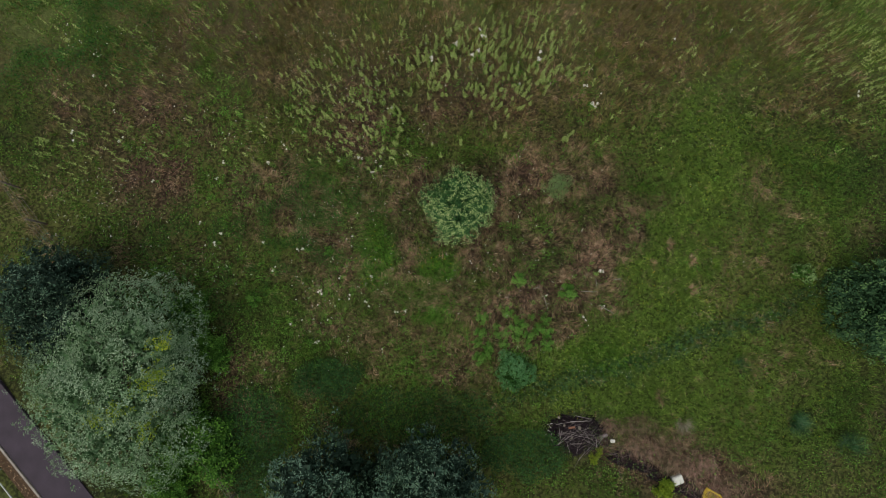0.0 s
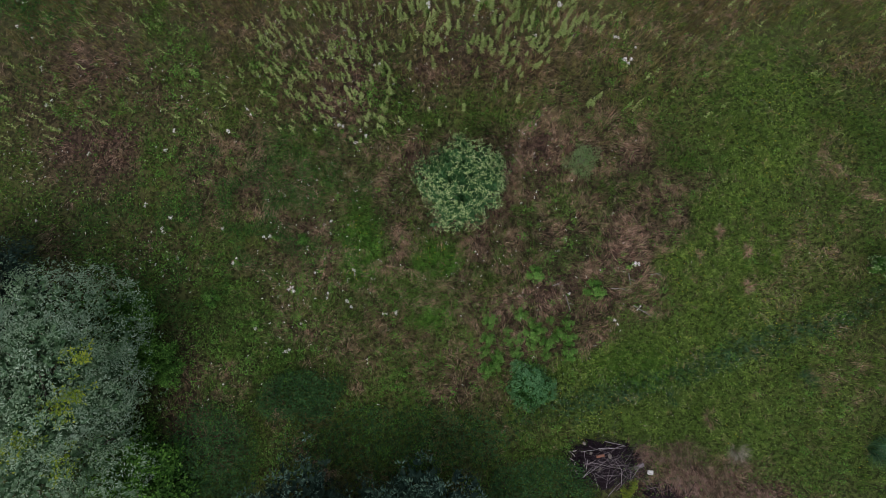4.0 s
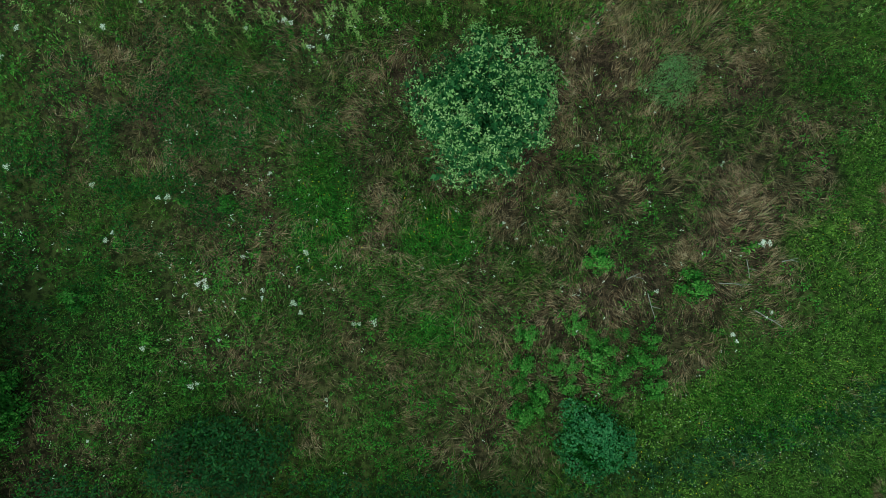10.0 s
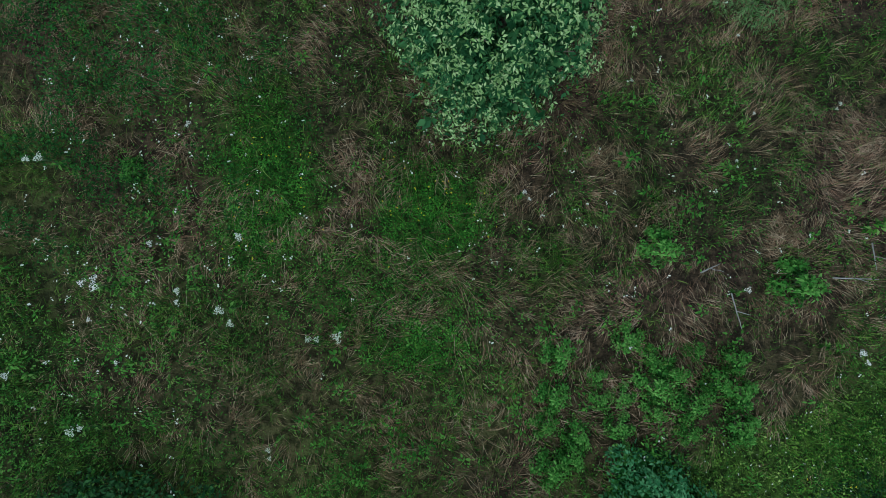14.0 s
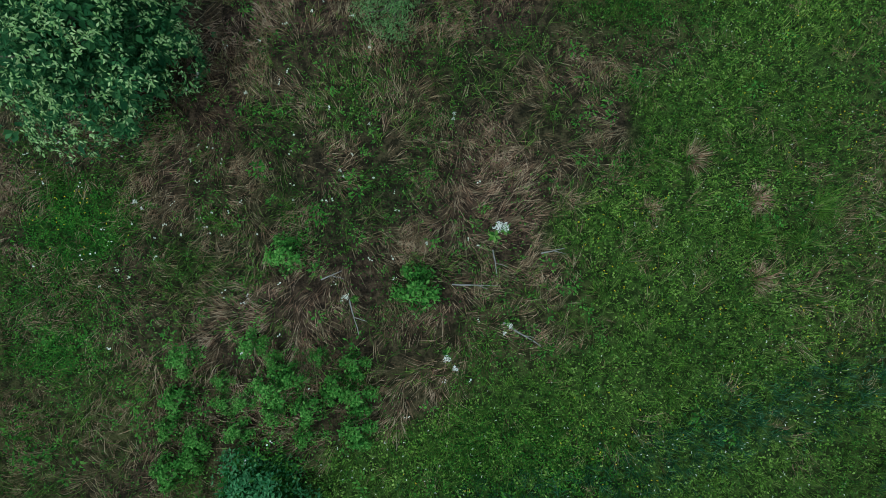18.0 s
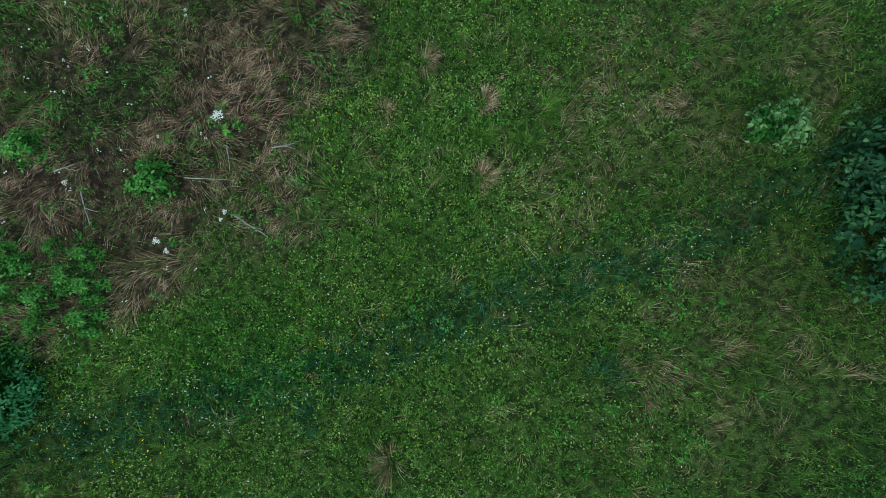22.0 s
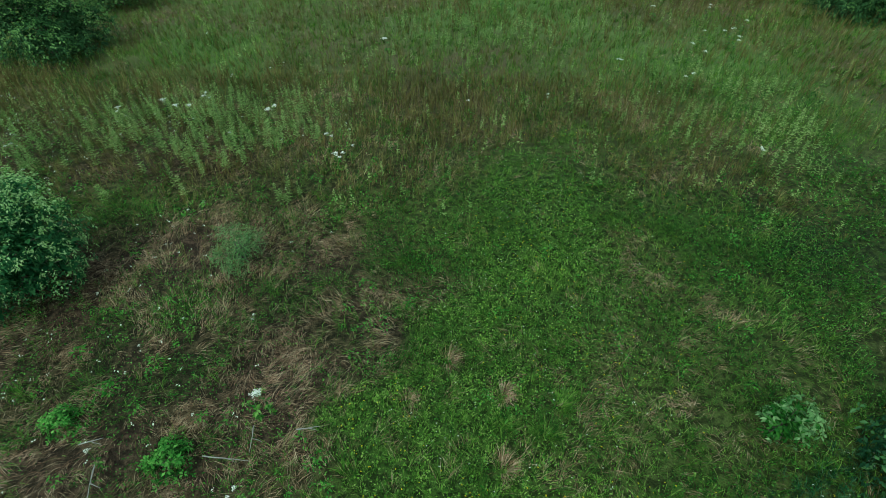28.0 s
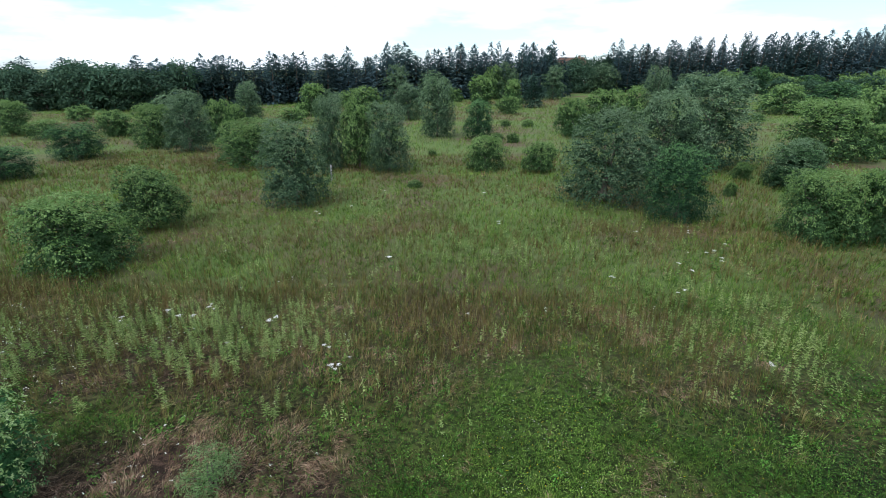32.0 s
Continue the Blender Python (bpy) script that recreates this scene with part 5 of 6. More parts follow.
# ---- white umbels ----
def umbel(seed, H):
    """A tall stalk with a few leaves and a domed head of white florets."""
    rng = np.random.RandomState(seed)
    ob = thing("white_umbel", "white-flowered umbel on a tall thin stalk", "flower", "white umbels")
    top = np.array([0.05 * rng.normal(), 0.05 * rng.normal(), H])
    v, f = tube(bent_line(rng, (0, 0, -0.03), top, 4, 0.02), [0.008, 0.007, 0.005, 0.004], 5)
    child("stem", mesh_of("stem", v, f, MAT["stem"], True), ob)
    heads = [(top, 1.0)] + [(top + [0.11 * rng.normal(), 0.11 * rng.normal(), -0.07], 0.55 + 0.2 * rng.rand()) for k in range(rng.randint(0, 3))]
    for at, s in heads:
        n = int(60 * s)
        r, a = 0.07 * s * np.sqrt(rng.rand(n)), rng.rand(n) * 6.28
        r = r * (1 + 0.3 * np.sin(3 * a + rng.rand() * 6))
        p = np.stack([r * np.cos(a), r * np.sin(a), 0.02 - 3.0 * r * r], 1) + at + rng.normal(size=(n, 3)) * 0.004
        a = rng.rand(n) * 6.28
        d = unit(np.stack([np.cos(a), np.sin(a), 0.3 * rng.normal(size=n)], 1))
        v, f = kites(p - d * 0.01, d, unit(np.cross(d, np.tile([0, 0, 1.0], (n, 1)))), 0.021 * np.ones(n), 0.017 * np.ones(n), 0.1 * np.ones(n))
        child("flower_head", mesh_of("flower_head", v, f, MAT["white"]), ob, "domed white flower head")
        if s < 1:
            v, f = tube([top * 0.75, at * 0.98], [0.004, 0.003], 4)
            child("side_stem", mesh_of("side_stem", v, f, MAT["stem"]), ob)
    n = 16
    a = rng.rand(n) * 6.28
    d = unit(np.stack([np.cos(a), np.sin(a), 0.25 * np.ones(n)], 1))
    v, f = kites(np.stack([0 * a, 0 * a, H * (0.1 + 0.6 * rng.rand(n))], 1), d, unit(np.cross(d, np.tile([0, 0, 1.0], (n, 1)))), 0.12 * np.ones(n), 0.05 * np.ones(n), 0.35 * np.ones(n))
    child("foliage", mesh_of("foliage", v, f, MAT["herb"]), ob)
    return ob


UMBELS = [umbel(80 + k, 0.6 + 0.06 * k) for k in range(5)]
SPOTS_A = [(-14.77, 9.09), (-16.08, 7.08), (-15.78, 6.59), (-14.2, 7.96), (-13.91, 6.54), (-15.22, 9.59), (-9.36, 5.68), (-9.67, 4.87), (-7.37, 5.61), (-6.78, 6.4), (-4.46, 5.72), (-3.61, 5.82), (-2.71, 5.55), (-3.05, 5.18), (-5.88, 1.92), (-7.71, 2.21), (-10.42, 3.12), (-9.32, 2.61), (-9.67, 2.25), (-7.15, 1.01), (-4.38, 0.77), (-5.03, 0.13), (-5.24, 0.06), (-2.95, 0.78), (-3.22, -0.24), (-6.35, -1.28), (-1.98, -0.76), (-1.63, -0.6), (-5.27, -2.01), (-2.18, 8.01), (6.84, 8.75), (6.63, 8.32), (10.16, 11.17), (12.53, 11.56), (17.87, 8.57), (3.34, 9.25), (1.68, 11.66), (6.62, 0.93), (6.79, 1.03), (5.87, -0.87), (4.43, -0.04), (6.16, 9.0)]
SPOTS_B = [(18.57, 15.32), (18.32, 15.78), (20.41, 17.3), (21.46, 18.81), (20.56, 20.58), (18.14, 20.08), (11.53, 21.25), (10.96, 27.21), (12.65, 30.54), (6.89, 16.5), (4.78, 27.57), (3.67, 23.7), (2.03, 22.23), (1.64, 10.57), (1.76, 11.24), (0.46, 11.04), (15.33, 14.21), (17.55, 13.13), (19.37, 17.58), (20.42, 16.96), (1.36, 10.44), (-0.55, 10.33), (4.12, 10.17), (6.51, 8.44)]
for k, (x, y) in enumerate(SPOTS_A + SPOTS_B):
    s = (0.65 + 0.4 * ((k * 7) % 10) / 10) * (1.5 if k >= len(SPOTS_A) else 1.0)
    copy_thing(UMBELS[k % 5], Matrix.Translation((x, y, gz(x, y))) @ Matrix.Rotation(k * 2.1, 4, "Z") @ Matrix.Diagonal((s, s, 1, 1)))
rng = np.random.RandomState(62)
x, y = scatter(rng, -18, 24, -4, 30, 0.26)
keep = (rng.rand(len(x)) < np.clip((vnoise(x, y, 5, 12) - 0.45) * 2.2, 0, 1)) & (lawn_at(x, y) < 0.3)
for k, (a, b) in enumerate(zip(x[keep], y[keep])):
    s = 0.3 + 0.4 * rng.rand()
    copy_thing(UMBELS[k % 5], Matrix.Translation((a, b, gz(a, b))) @ Matrix.Rotation(k * 1.3, 4, "Z") @ Matrix.Diagonal((s, s, 0.8, 1)))
for p in UMBELS:
    drop(p)


# ---- footpath, its edging and rails ----
ALONG = np.array([0.665, -0.747])
ACROSS = np.array([-0.747, -0.665])
FOOT = np.array([-18.97, -3.64])


def on_path(along, across, z=0.0):
    p = FOOT + ALONG * along + ACROSS * across
    return (float(p[0]), float(p[1]), gz(*p) * 0 + z)


def strip(name, label, category, a0, a1, c0, c1, z0, z1, material, bevel=0.01, kind="structure"):
    """A long low slab beside or along the path."""
    bm = bmesh.new()
    bmesh.ops.create_cube(bm, size=1.0)
    for v in bm.verts:
        q = on_path(a0 if v.co.x < 0 else a1, c0 if v.co.y < 0 else c1, z0 if v.co.z < 0 else z1)
        v.co = q
    bmesh.ops.recalc_face_normals(bm, faces=bm.faces)
    bmesh.ops.bevel(bm, geom=bm.edges, offset=bevel, segments=2, affect="EDGES")
    me = bpy.data.meshes.new(name)
    bm.to_mesh(me)
    bm.free()
    me.materials.append(material)
    return tagged(new(name, me), label, category, "", kind)


strip("footpath", "worn purple-grey asphalt footpath beside the meadow", "path", -40, 40, 0.0, 1.58, -0.2, 0.10, MAT["asphalt"])
strip("verge", "strip of brown leaf litter along the footpath", "verge", -40, 40, 1.70, 2.14, -0.2, 0.11, MAT["litter"], 0.02)
for k in range(44):
    if abs(k * 1.0 - 20) < 24:
        strip("edging_stone", "weathered concrete edging stone along the footpath", "kerb", -20 + k * 1.0, -20.015 + (k + 1) * 1.0, 1.59, 1.69, -0.15, 0.15, MAT["kerb"], 0.012, "")["group"] = "edging stones"
rng = np.random.RandomState(91)
n = 2600
a, c = rng.rand(n) * 40 - 20, 1.72 + 0.4 * rng.rand(n)
P = FOOT + np.outer(a, ALONG) + np.outer(c, ACROSS)
grow("fallen_leaves", "brown fallen leaves along the footpath's edge", MAT["dry"], [flat_leaves(rng, P[:, 0], P[:, 1], 0.12 + 0.03 * rng.rand(n), 0.03 + 0.05 * rng.rand(n), 0.5, 0.3)])


def rail_fence(across, height, bars, radius, material, label, gap):
    ob = thing("guard_rail", label, "railing", "guard rails by the footpath")
    for k in range(bars):
        pts = [on_path(s, across + k * gap, height) for s in np.linspace(-14, 14, 12)]
        v, f = tube(pts, [radius] * 12, 8)
        child("rail", mesh_of("rail", v, f, material, True), ob)
    for s in np.arange(-13, 14, 2.0):
        for k in range(bars):
            x, y, z = on_path(s, across + k * gap)
            v, f = tube([(x, y, -0.1), (x, y, height)], [radius * 1.2] * 2, 8)
            child("post", mesh_of("post", v, f, material, True), ob)
    return ob


rail_fence(2.2, 0.5, 1, 0.025, MAT["rail"], "thin pale metal rail along the footpath's verge", 0.2)
rail_fence(2.6, 0.6, 2, 0.03, MAT["rail"], "pair of pale metal rails beyond the verge", 0.17)

# ---- old wire fence between the meadow and the footpath ----
fence = thing("wire_fence", "old wire fence with leaning wooden posts in grass", "fence")
A, B = np.array([-21.2, 7.9]), np.array([-7.3, -9.8])
L = np.linalg.norm(B - A)
for k in range(12):
    p = A + (B - A) * k / 11
    v, f = tube(bent_line(rng, (*p, -0.1), (p[0] + 0.05 * rng.normal(), p[1] + 0.05 * rng.normal(), 1.1), 4, 0.01), [0.05, 0.048, 0.046, 0.042], 8)
    child("post", mesh_of("post", v, f, MAT["bark"], True), fence)
for h in (0.35, 0.6, 0.85, 1.06):
    pts = [(*(A + (B - A) * t + 0.02 * rng.normal(size=2)), h + gz(*(A + (B - A) * t)) * 0.3 - 0.02 * math.sin(t * 11 * math.pi) ** 2) for t in np.linspace(0, 1, 45)]
    v, f = tube(pts, [0.007] * 45, 5)
    child("wire", mesh_of("wire", v, f, MAT["wire"], True), fence)
tussock_x = A[0] + (B[0] - A[0]) * rng.rand(260) + 0.3 * rng.normal(size=260)
tussock_y = 7.7 - (tussock_x + 21.5) * 1.273 + 0.25 * rng.normal(size=260)
grow("fence_grass", "dry matted grass grown through the wire fence", MAT["dry"], [tufted(rng, tussock_x, tussock_y, 14, 0.3 + 0.2 * rng.rand(260), 0.2 + 0.2 * rng.rand(260), 0.01 * np.ones(260), 0.4)])


# ---- brushwood pile and the litter round it ----
def boulder(name, label, x, y, size, material, group="", category="stone", seed=0, flat=0.6):
    r = np.random.RandomState(seed)
    bm = bmesh.new()
    bmesh.ops.create_icosphere(bm, subdivisions=2, radius=0.5)
    cuts = unit(r.normal(size=(9, 3)))
    for v in bm.verts:
        p = np.array(v.co)
        for c in cuts:
            d = p @ c - 0.34
            if d > 0:
                p = p - c * d * 0.85
        v.co = p * np.array(size)
    bmesh.ops.recalc_face_normals(bm, faces=bm.faces)
    me = bpy.data.meshes.new(name)
    bm.to_mesh(me)
    bm.free()
    me.materials.append(material)
    ob = tagged(new(name, me), label, category, group)
    ob.matrix_basis = pose(x, y, gz(x, y) + size[2] * 0.25, r.rand() * 20, r.rand() * 20, r.rand() * 360)
    return ob


def board(name, label, category, x, y, z, size, turn, material, tilt=0.0, bevel=0.006):
    bm = bmesh.new()
    bmesh.ops.create_cube(bm, size=1.0, matrix=Matrix.Diagonal((*size, 1)))
    bmesh.ops.bevel(bm, geom=bm.edges, offset=bevel, segments=2, affect="EDGES")
    me = bpy.data.meshes.new(name)
    bm.to_mesh(me)
    bm.free()
    me.materials.append(material)
    ob = tagged(new(name, me), label, category)
    ob.matrix_basis = pose(x, y, z, tilt, 0, turn)
    return ob


rng = np.random.RandomState(95)
PILE = (5.63, -5.83)
pile = thing("brushwood_pile", "heap of dead purplish-brown branches dumped in the grass", "branches")
n = 330
bed = [tufted(rng, PILE[0] + 0.62 * rng.normal(size=n), PILE[1] + 0.36 * rng.normal(size=n), 12, 0.18 + 0.2 * rng.rand(n), 0.25 + 0.25 * rng.rand(n), 0.007 * np.ones(n), 0.5)]
v, f = join(bed)
tagged(child("brushwood", mesh_of("brushwood", v, f, MAT["dead_wood"]), pile, "fine dead twigs under the branches"), kind="stuff")


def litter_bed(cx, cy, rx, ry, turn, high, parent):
    """A low heap of rotting litter with a ragged rim, its near-black colour standing for cavity shade."""
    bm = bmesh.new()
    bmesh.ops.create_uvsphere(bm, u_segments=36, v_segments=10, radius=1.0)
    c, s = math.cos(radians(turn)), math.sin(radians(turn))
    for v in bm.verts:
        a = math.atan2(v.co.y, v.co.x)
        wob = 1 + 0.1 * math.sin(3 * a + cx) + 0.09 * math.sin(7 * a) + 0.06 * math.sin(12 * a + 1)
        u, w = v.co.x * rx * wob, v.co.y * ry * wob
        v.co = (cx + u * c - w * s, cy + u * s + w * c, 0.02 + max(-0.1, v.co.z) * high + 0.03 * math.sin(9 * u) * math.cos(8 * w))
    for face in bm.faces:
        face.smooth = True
    part("bed", bm, MAT["rot"], parent, "rotting litter under the branches, shade put into its dark colour")


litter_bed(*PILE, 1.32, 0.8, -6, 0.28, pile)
for k in range(260):
    cx, cy = PILE[0] + 0.5 * rng.normal(), PILE[1] + 0.3 * rng.normal()
    ang = rng.normal() * 0.4 + (0.08 if rng.rand() < 0.5 else 0.75 if rng.rand() < 0.6 else -0.5)
    ln = 0.2 + 0.42 * rng.rand()
    z = gz(cx, cy) + 0.06 + (0.16 + 0.18 * rng.rand()) * max(0.0, 1 - ((cx - PILE[0]) / 1.4) ** 2)
    dz = rng.normal() * 0.06
    a = (cx - ln * math.cos(ang), cy - ln * math.sin(ang), max(0.0, z - dz))
    b = (cx + ln * math.cos(ang), cy + ln * math.sin(ang), max(0.0, z + dz))
    w = 0.004 + 0.009 * rng.rand() ** 2
    v, f = tube(bent_line(rng, a, b, 6, 0.02), np.linspace(w, w * 0.4, 6), 6)
    child("branch", mesh_of("branch", v, f, MAT["dead_wood" if k % 5 else "grey_wood"], True), pile)
for x0, y0, x1, y1, w in [(5.58, -5.03, 6.27, -5.18, 0.016), (5.36, -5.28, 6.28, -5.21, 0.018), (5.47, -5.3, 6.21, -5.25, 0.012), (4.81, -6.23, 5.68, -5.6, 0.014), (4.77, -6.25, 5.38, -5.6, 0.01), (5.04, -5.72, 6.1, -5.93, 0.014), (5.9, -5.64, 6.1, -5.94, 0.011), (6.1, -5.94, 6.09, -6.44, 0.012), (4.97, -5.65, 4.93, -5.95, 0.022), (6.02, -5.56, 5.74, -5.69, 0.012), (5.98, -6.04, 6.36, -6.23, 0.012), (6.43, -5.98, 6.41, -6.32, 0.018), (6.7, -5.92, 6.45, -6.25, 0.014), (5.6, -5.91, 5.11, -6.14, 0.009), (5.19, -6.14, 5.31, -6.54, 0.01), (5.23, -6.1, 5.68, -6.33, 0.011), (4.89, -5.37, 4.87, -5.95, 0.008), (4.77, -5.39, 5.34, -5.29, 0.012), (5.34, -5.56, 5.75, -5.37, 0.01), (5.76, -5.79, 6.36, -5.83, 0.009), (5.45, -6.17, 6.06, -6.13, 0.01), (6.21, -5.9, 6.32, -6.17, 0.008)]:
    z = gz(x0, y0) + 0.36
    v, f = tube(bent_line(rng, (x0, y0, z), (x1, y1, z + 0.03), 6, 0.012), np.linspace(w, w * 0.55, 6) * 0.72, 7)
    child("branch", mesh_of("branch", v, f, MAT["pale_wood"], True), pile, "bleached pale branch")
x, y = (4.76, -5.62)
v, f = tube(bent_line(rng, (x, y, 0.3), (x + 0.02, y - 0.5, 0.28), 5, 0.03), [0.06, 0.065, 0.06, 0.055, 0.05], 9)
child("log", mesh_of("log", v, f, MAT["rot"], True), pile, "short dark rotting log")
for k, (x, y, s) in enumerate([(5.14, -5.46, 0.14), (5.76, -5.54, 0.2), (5.41, -6.0, 0.2), (4.9, -5.13, 0.17), (5.45, -5.35, 0.1), (5.34, -6.02, 0.1)]):
    ob = boulder("field_stone", "rough grey-brown stone lying on the brushwood", x, y, (s, s * 0.8, s * 0.6), MAT["stone"], "stones by the brushwood", "stone", k)
    ob.location.z += 0.25
for k, (x, y, s, turn) in enumerate([(4.58, -5.4, 0.13, 20), (4.54, -5.53, 0.14, -50), (4.48, -5.69, 0.15, -25), (4.59, -5.83, 0.13, 70), (4.35, -5.85, 0.1, 40), (4.63, -6.12, 0.13, -60), (4.44, -5.43, 0.07, 0)]):
    v, f = tube(bent_line(rng, (-s / 2, 0, 0), (s / 2, 0, 0.02), 4, 0.05), [0.014, 0.019, 0.017, 0.011], 8)
    ob = thing("wood_stub", "short pale broken end of wood beside the brushwood", "wood", "pale wood ends", pose(x, y, gz(x, y) + 0.2, 0, 0, turn))
    child("stub", mesh_of("stub", v, f, MAT["stub"], True), ob)
ob = board("brick", "single orange brick lying on the brushwood", "brick", 5.42, -5.52, gz(5.42, -5.52) + 0.36, (0.27, 0.08, 0.07), 8, MAT["brick"])
ob = board("plank", "grey weathered plank end beside the brushwood", "plank", 6.78, -5.92, gz(6.78, -5.92) + 0.2, (0.36, 0.12, 0.03), 24, MAT["grey_wood"], 6)
ob = board("white_board", "torn piece of dirty white board on the grass", "board", 7.16, -6.11, gz(7.16, -6.11) + 0.2, (0.2, 0.15, 0.02), -5, MAT["white_board"], 8)
ob = board("white_block", "broken white block half sunk in the bank", "block", 9.85, -7.7, gz(9.85, -7.7) + 0.14, (0.45, 0.38, 0.26), 20, MAT["white_board"], 5, 0.03)

# dry bank beside the brushwood, and the hollow under it, its shade painted as dark litter
hollow = thing("hollow_litter", "rotting litter and twigs under the bank, darkened for the hollow's shade", "litter")
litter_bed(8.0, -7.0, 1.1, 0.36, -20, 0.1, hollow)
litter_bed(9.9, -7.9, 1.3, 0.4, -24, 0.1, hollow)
for k in range(110):
    t = rng.rand()
    cx, cy = 6.9 + 4.2 * t + 0.2 * rng.normal(), -6.5 - 1.9 * t + 0.22 * rng.normal()
    ang, ln = rng.normal() * 0.7 - 0.4, 0.12 + 0.25 * rng.rand()
    w = 0.004 + 0.006 * rng.rand()
    z = gz(cx, cy) + 0.1 + 0.1 * rng.rand()
    v, f = tube(bent_line(rng, (cx - ln * math.cos(ang), cy - ln * math.sin(ang), z), (cx + ln * math.cos(ang), cy + ln * math.sin(ang), z + 0.05 * rng.normal()), 5, 0.03), np.linspace(w, w * 0.4, 5), 5)
    child("twig", mesh_of("twig", v, f, MAT["grey_wood" if k % 4 == 0 else "dead_wood"], True), hollow)


def hanging_grass(n, x, y, sx, sy, long):
    """Long dead grass that hangs southward over the bank's edge, in fans from single tussocks."""
    per = 46
    bx, by = x + sx * rng.normal(size=n), y + sy * rng.normal(size=n)
    X, Y = np.repeat(bx, per), np.repeat(by, per)
    a = np.repeat(-1.5 + 0.45 * rng.normal(size=n), per) + 0.55 * rng.normal(size=n * per)
    way = np.stack([np.cos(a), np.sin(a), 0 * a], 1)
    X, Y = X + 0.08 * rng.normal(size=n * per), Y + 0.08 * rng.normal(size=n * per)
    k = 0.5 + 0.7 * rng.rand(n * per)
    return blades(rng, np.stack([X, Y, ground_z(X, Y) + 0.02], 1), way, 0.22 * k, long * k, 0.0075 * np.ones(n * per))


grow("bank_grass", "long dry grass hanging over a low bank", MAT["bracken"], [hanging_grass(n, x, y, sx, sy, ln) for n, x, y, sx, sy, ln in ((14, 7.0, -5.5, 0.28, 0.16, 0.5), (22, 8.1, -5.35, 0.5, 0.22, 0.5), (26, 8.5, -6.15, 0.45, 0.2, 0.7), (22, 9.4, -6.6, 0.4, 0.25, 0.7), (24, 10.5, -7.0, 0.5, 0.3, 0.7), (18, 11.6, -7.9, 0.5, 0.3, 0.6), (10, 9.9, -5.9, 0.25, 0.2, 0.5))])


def tussock(x, y, size, material, label, count=130):
    ob = thing("grass_tussock", label, "grass", "grass tussocks", pose(x, y, 0))
    v, f = tufted(rng, np.array([x]), np.array([y]), count, np.array([0.9 * size]), np.array([0.8 * size]), np.array([0.007]), 0.9, True, 0.12)
    child("tuft", mesh_of("tuft", v - [x, y, 0], f, material), ob)


tussock(14.8, -5.25, 0.64, MAT["rut"], "dark spiky tussock of rushes in short grass", 520)
tussock(16.9, -6.3, 0.7, MAT["rut"], "blue-green tussock of rushes in rough grass", 360)
tussock(12.57, -3.0, 0.5, MAT["rut"], "blue-green tussock standing above short grass")
tussock(9.3, -4.25, 0.42, MAT["dry"], "brown tussock of dead grass in the lawn")
tussock(10.2, -5.35, 0.46, MAT["pale_straw"], "pale fan-shaped tussock of dead grass near the bank", 240)
tussock(11.75, 1.35, 0.42, MAT["lawn"], "bright green tussock of long soft grass", 220)
tussock(11.45, 0.76, 0.36, MAT["grass"], "green tussock of long soft grass", 160)
tussock(10.77, 1.5, 0.36, MAT["dry"], "brown tussock of dead grass in the lawn", 170)
tussock(10.72, 0.94, 0.36, MAT["grass"], "dark olive tussock of grass in the lawn", 160)
tussock(10.71, 0.22, 0.34, MAT["dry"], "brown tussock of dead grass in the lawn", 130)
tussock(9.77, 2.2, 0.32, MAT["dry"], "grey-brown tussock of dead grass in the lawn", 150)
tussock(9.1, 1.39, 0.24, MAT["dry"], "small brown tussock of dead grass in the lawn")
tussock(8.1, -3.6, 0.4, MAT["rut"], "blue-green tussock standing above short grass")

# dead branches lying on the meadow
for k, (x0, y0, x1, y1) in enumerate([(6.75, -0.42, 7.32, -0.78), (5.95, 0.18, 6.7, 0.15), (4.35, -0.05, 4.5, -0.6), (6.6, 0.72, 6.66, 0.3), (7.35, 0.66, 7.72, 0.74), (3.9, 0.26, 4.22, 0.4)]):
    z0, z1 = gz(x0, y0) + 0.22, gz(x1, y1) + 0.2
    v, f = tube(bent_line(rng, (x0, y0, z0), (x1, y1, z1), 6, 0.01), np.linspace(0.012, 0.005, 6) if k else np.linspace(0.016, 0.008, 6), 6)
    ob = thing("dead_branch", "thin bleached branch lying on flattened grass", "branch", "bleached branches")
    child("stick", mesh_of("stick", v, f, MAT["pale_wood"], True), ob)
    mid = ((x0 + x1) / 2, (y0 + y1) / 2, (z0 + z1) / 2)
    v, f = tube(bent_line(rng, mid, (mid[0] + 0.2, mid[1] - 0.06, mid[2] + 0.02), 4, 0.02), [0.008, 0.006, 0.005, 0.003], 5)
    child("twig", mesh_of("twig", v, f, MAT["pale_wood"], True), ob)


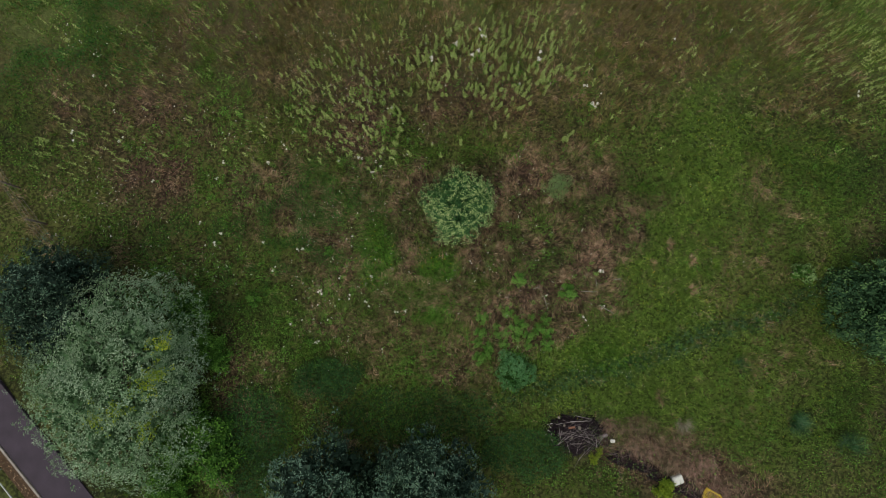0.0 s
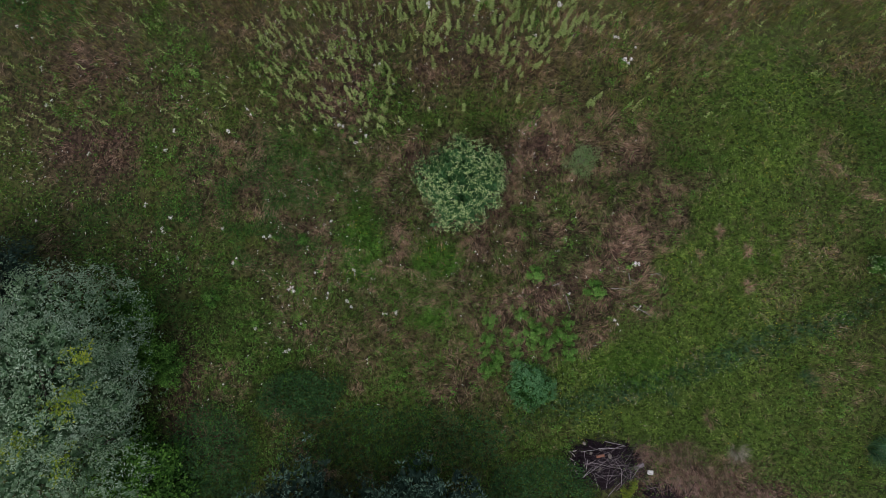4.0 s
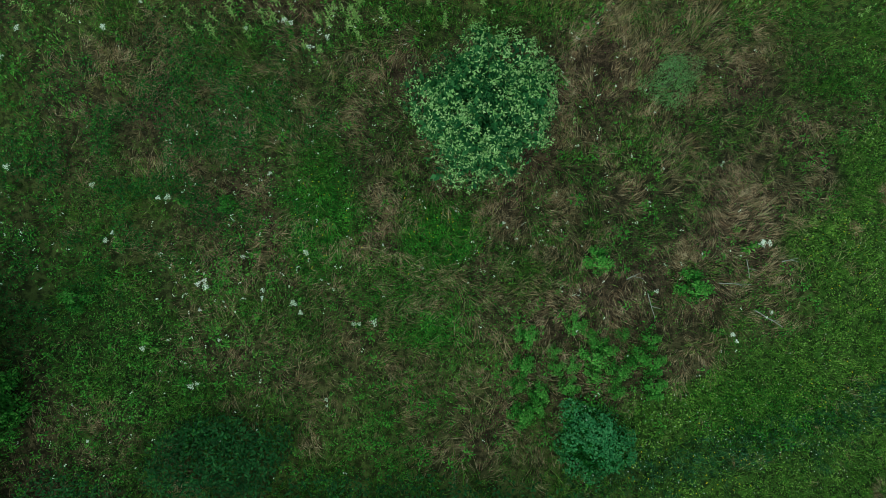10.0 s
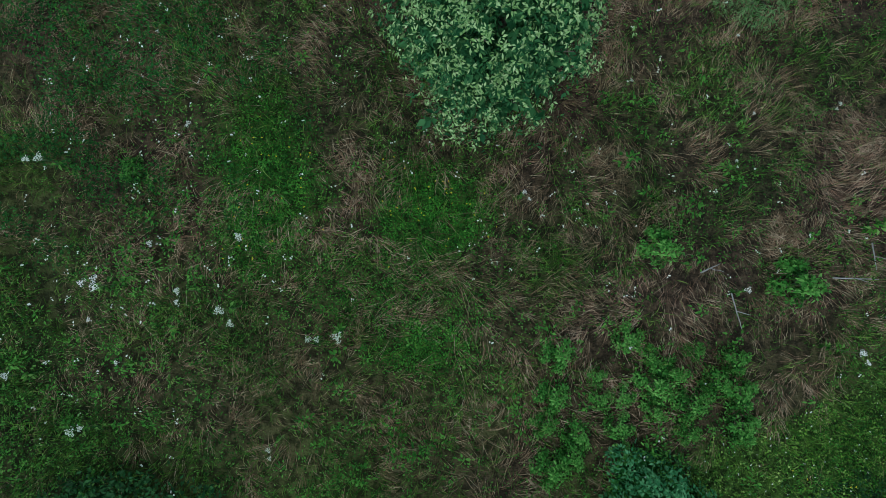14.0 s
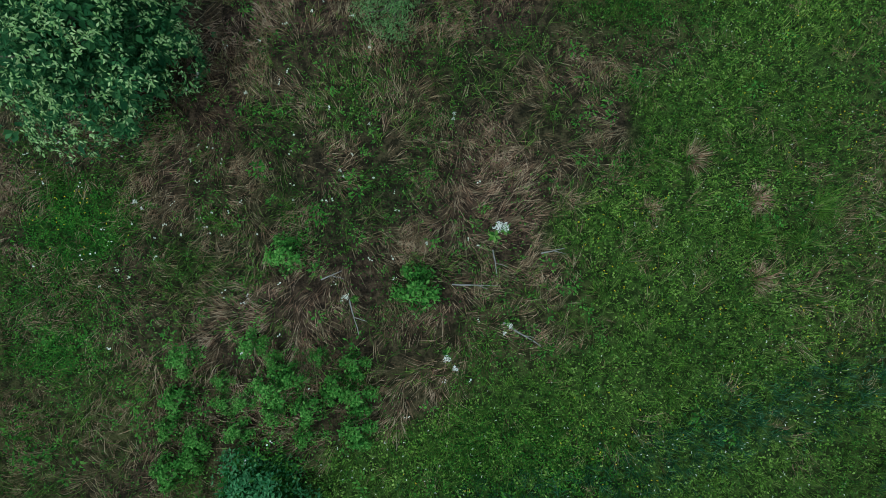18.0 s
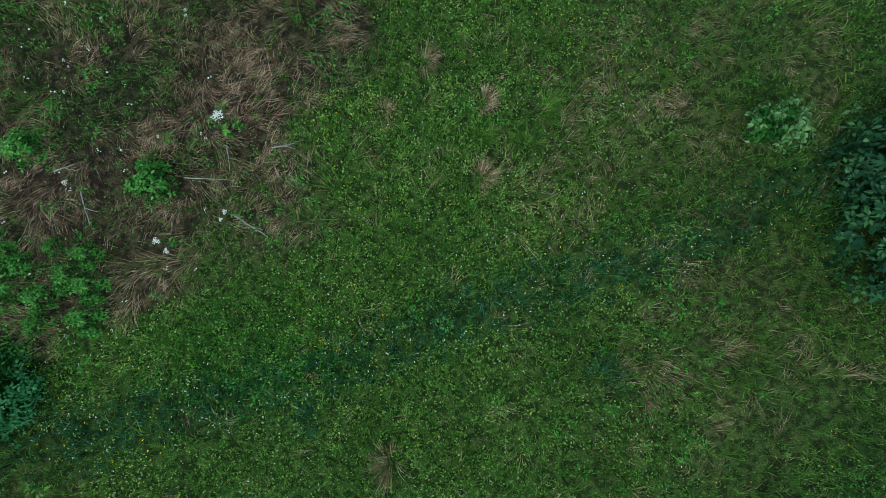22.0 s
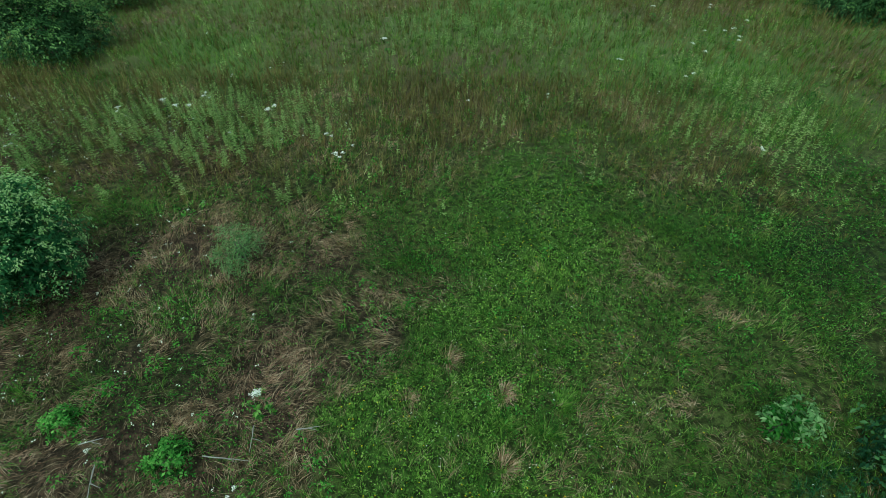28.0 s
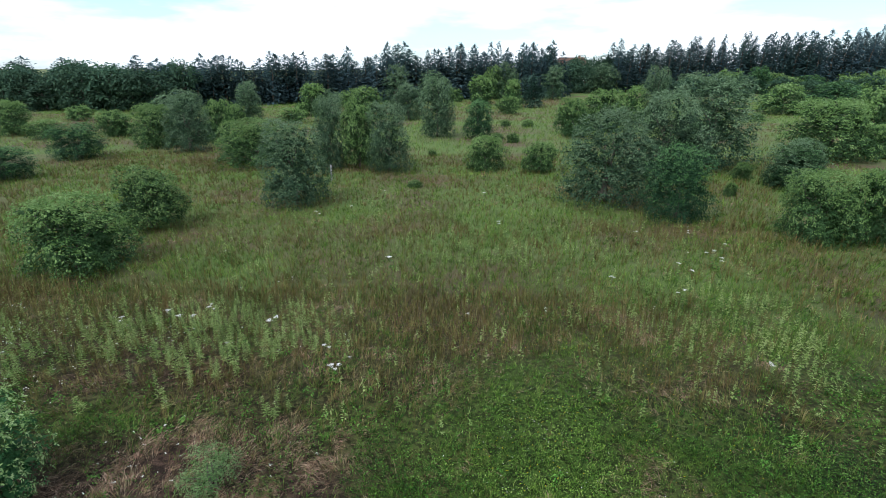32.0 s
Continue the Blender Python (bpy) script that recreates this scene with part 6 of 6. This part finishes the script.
def crate(x, y, turn):
    """An open plastic crate: a slatted floor and four slatted sides."""
    ob = thing("plastic_crate", "yellow slatted plastic crate lying in the grass", "crate", "", pose(x, y, gz(x, y) + 0.05, 14, -6, turn))

    def bar(name, size, at):
        bm = bmesh.new()
        bmesh.ops.create_cube(bm, size=1.0, matrix=Matrix.Translation(at) @ Matrix.Diagonal((*size, 1)))
        bmesh.ops.bevel(bm, geom=bm.edges, offset=0.004, segments=1, affect="EDGES")
        part(name, bm, MAT["crate"], ob)
    for i in range(8):
        bar("slat", (0.6, 0.022, 0.012), (0, -0.19 + i * 0.054, 0.012))
    for i in range(5):
        bar("crossbar", (0.022, 0.4, 0.012), (-0.27 + i * 0.135, 0, 0.025))
    for h in (0.06, 0.14, 0.22):
        for s in (-1, 1):
            bar("side_rail", (0.6, 0.014, 0.03), (0, s * 0.2, h))
            bar("side_rail", (0.014, 0.4, 0.03), (s * 0.3, 0, h))
    for i in (-1, 1):
        for j in (-1, 1):
            bar("corner_post", (0.03, 0.03, 0.25), (i * 0.29, j * 0.19, 0.125))


crate(11.3, -8.35, -28)
ob = thing("tree_stake", "pale wooden stake standing beside a birch", "stake", "", pose(-0.2, 33.6, gz(-0.2, 33.6)))
v, f = tube([(0, 0, -0.1), (0.01, 0, 0.6), (0.0, 0.01, 1.25)], [0.06, 0.058, 0.055], 8)
child("shaft", mesh_of("shaft", v, f, MAT["pale_wood"], True), ob)


# ---- far houses over the trees ----
def house(x, y, turn, length, depth, wall_h, roof_h, label):
    ob = thing("house", label, "house", "", pose(x, y, gz(x, y) - 0.1, 0, 0, turn))

    def box(name, size, at, material, parent):
        bm = bmesh.new()
        bmesh.ops.create_cube(bm, size=1.0, matrix=Matrix.Translation(at) @ Matrix.Diagonal((*size, 1)))
        return part(name, bm, material, parent)
    box("wall", (length, depth, wall_h), (0, 0, wall_h / 2), MAT["render"], ob)
    bm = bmesh.new()
    e, w = length / 2 + 0.4, depth / 2 + 0.5
    pts = [bm.verts.new(p) for p in ((-e, -w, wall_h), (e, -w, wall_h), (e, w, wall_h), (-e, w, wall_h), (-e * 0.75, 0, wall_h + roof_h), (e * 0.75, 0, wall_h + roof_h))]
    for idx in ((0, 1, 5, 4), (2, 3, 4, 5), (1, 2, 5), (3, 0, 4), (3, 2, 1, 0)):
        bm.faces.new([pts[i] for i in idx])
    roof = part("roof", bm, MAT["roof"], ob)
    box("chimney", (0.9, 0.7, 1.6), (length * 0.25, 0, wall_h + roof_h), MAT["brick"], roof)
    for s in range(2):
        for k in range(3):
            at = (-length * 0.3 + k * length * 0.3, -depth / 2 - 0.02, wall_h * (0.28 + 0.44 * s))
            win = box("window", (1.3, 0.1, 1.3), at, MAT["render"], ob)
            box("pane", (1.1, 0.04, 1.1), (at[0], at[1] - 0.06, at[2]), MAT["pane"], win)


house(54, 232, 8, 14, 9, 6.0, 3.6, "pale house with a brown tiled roof above trees")
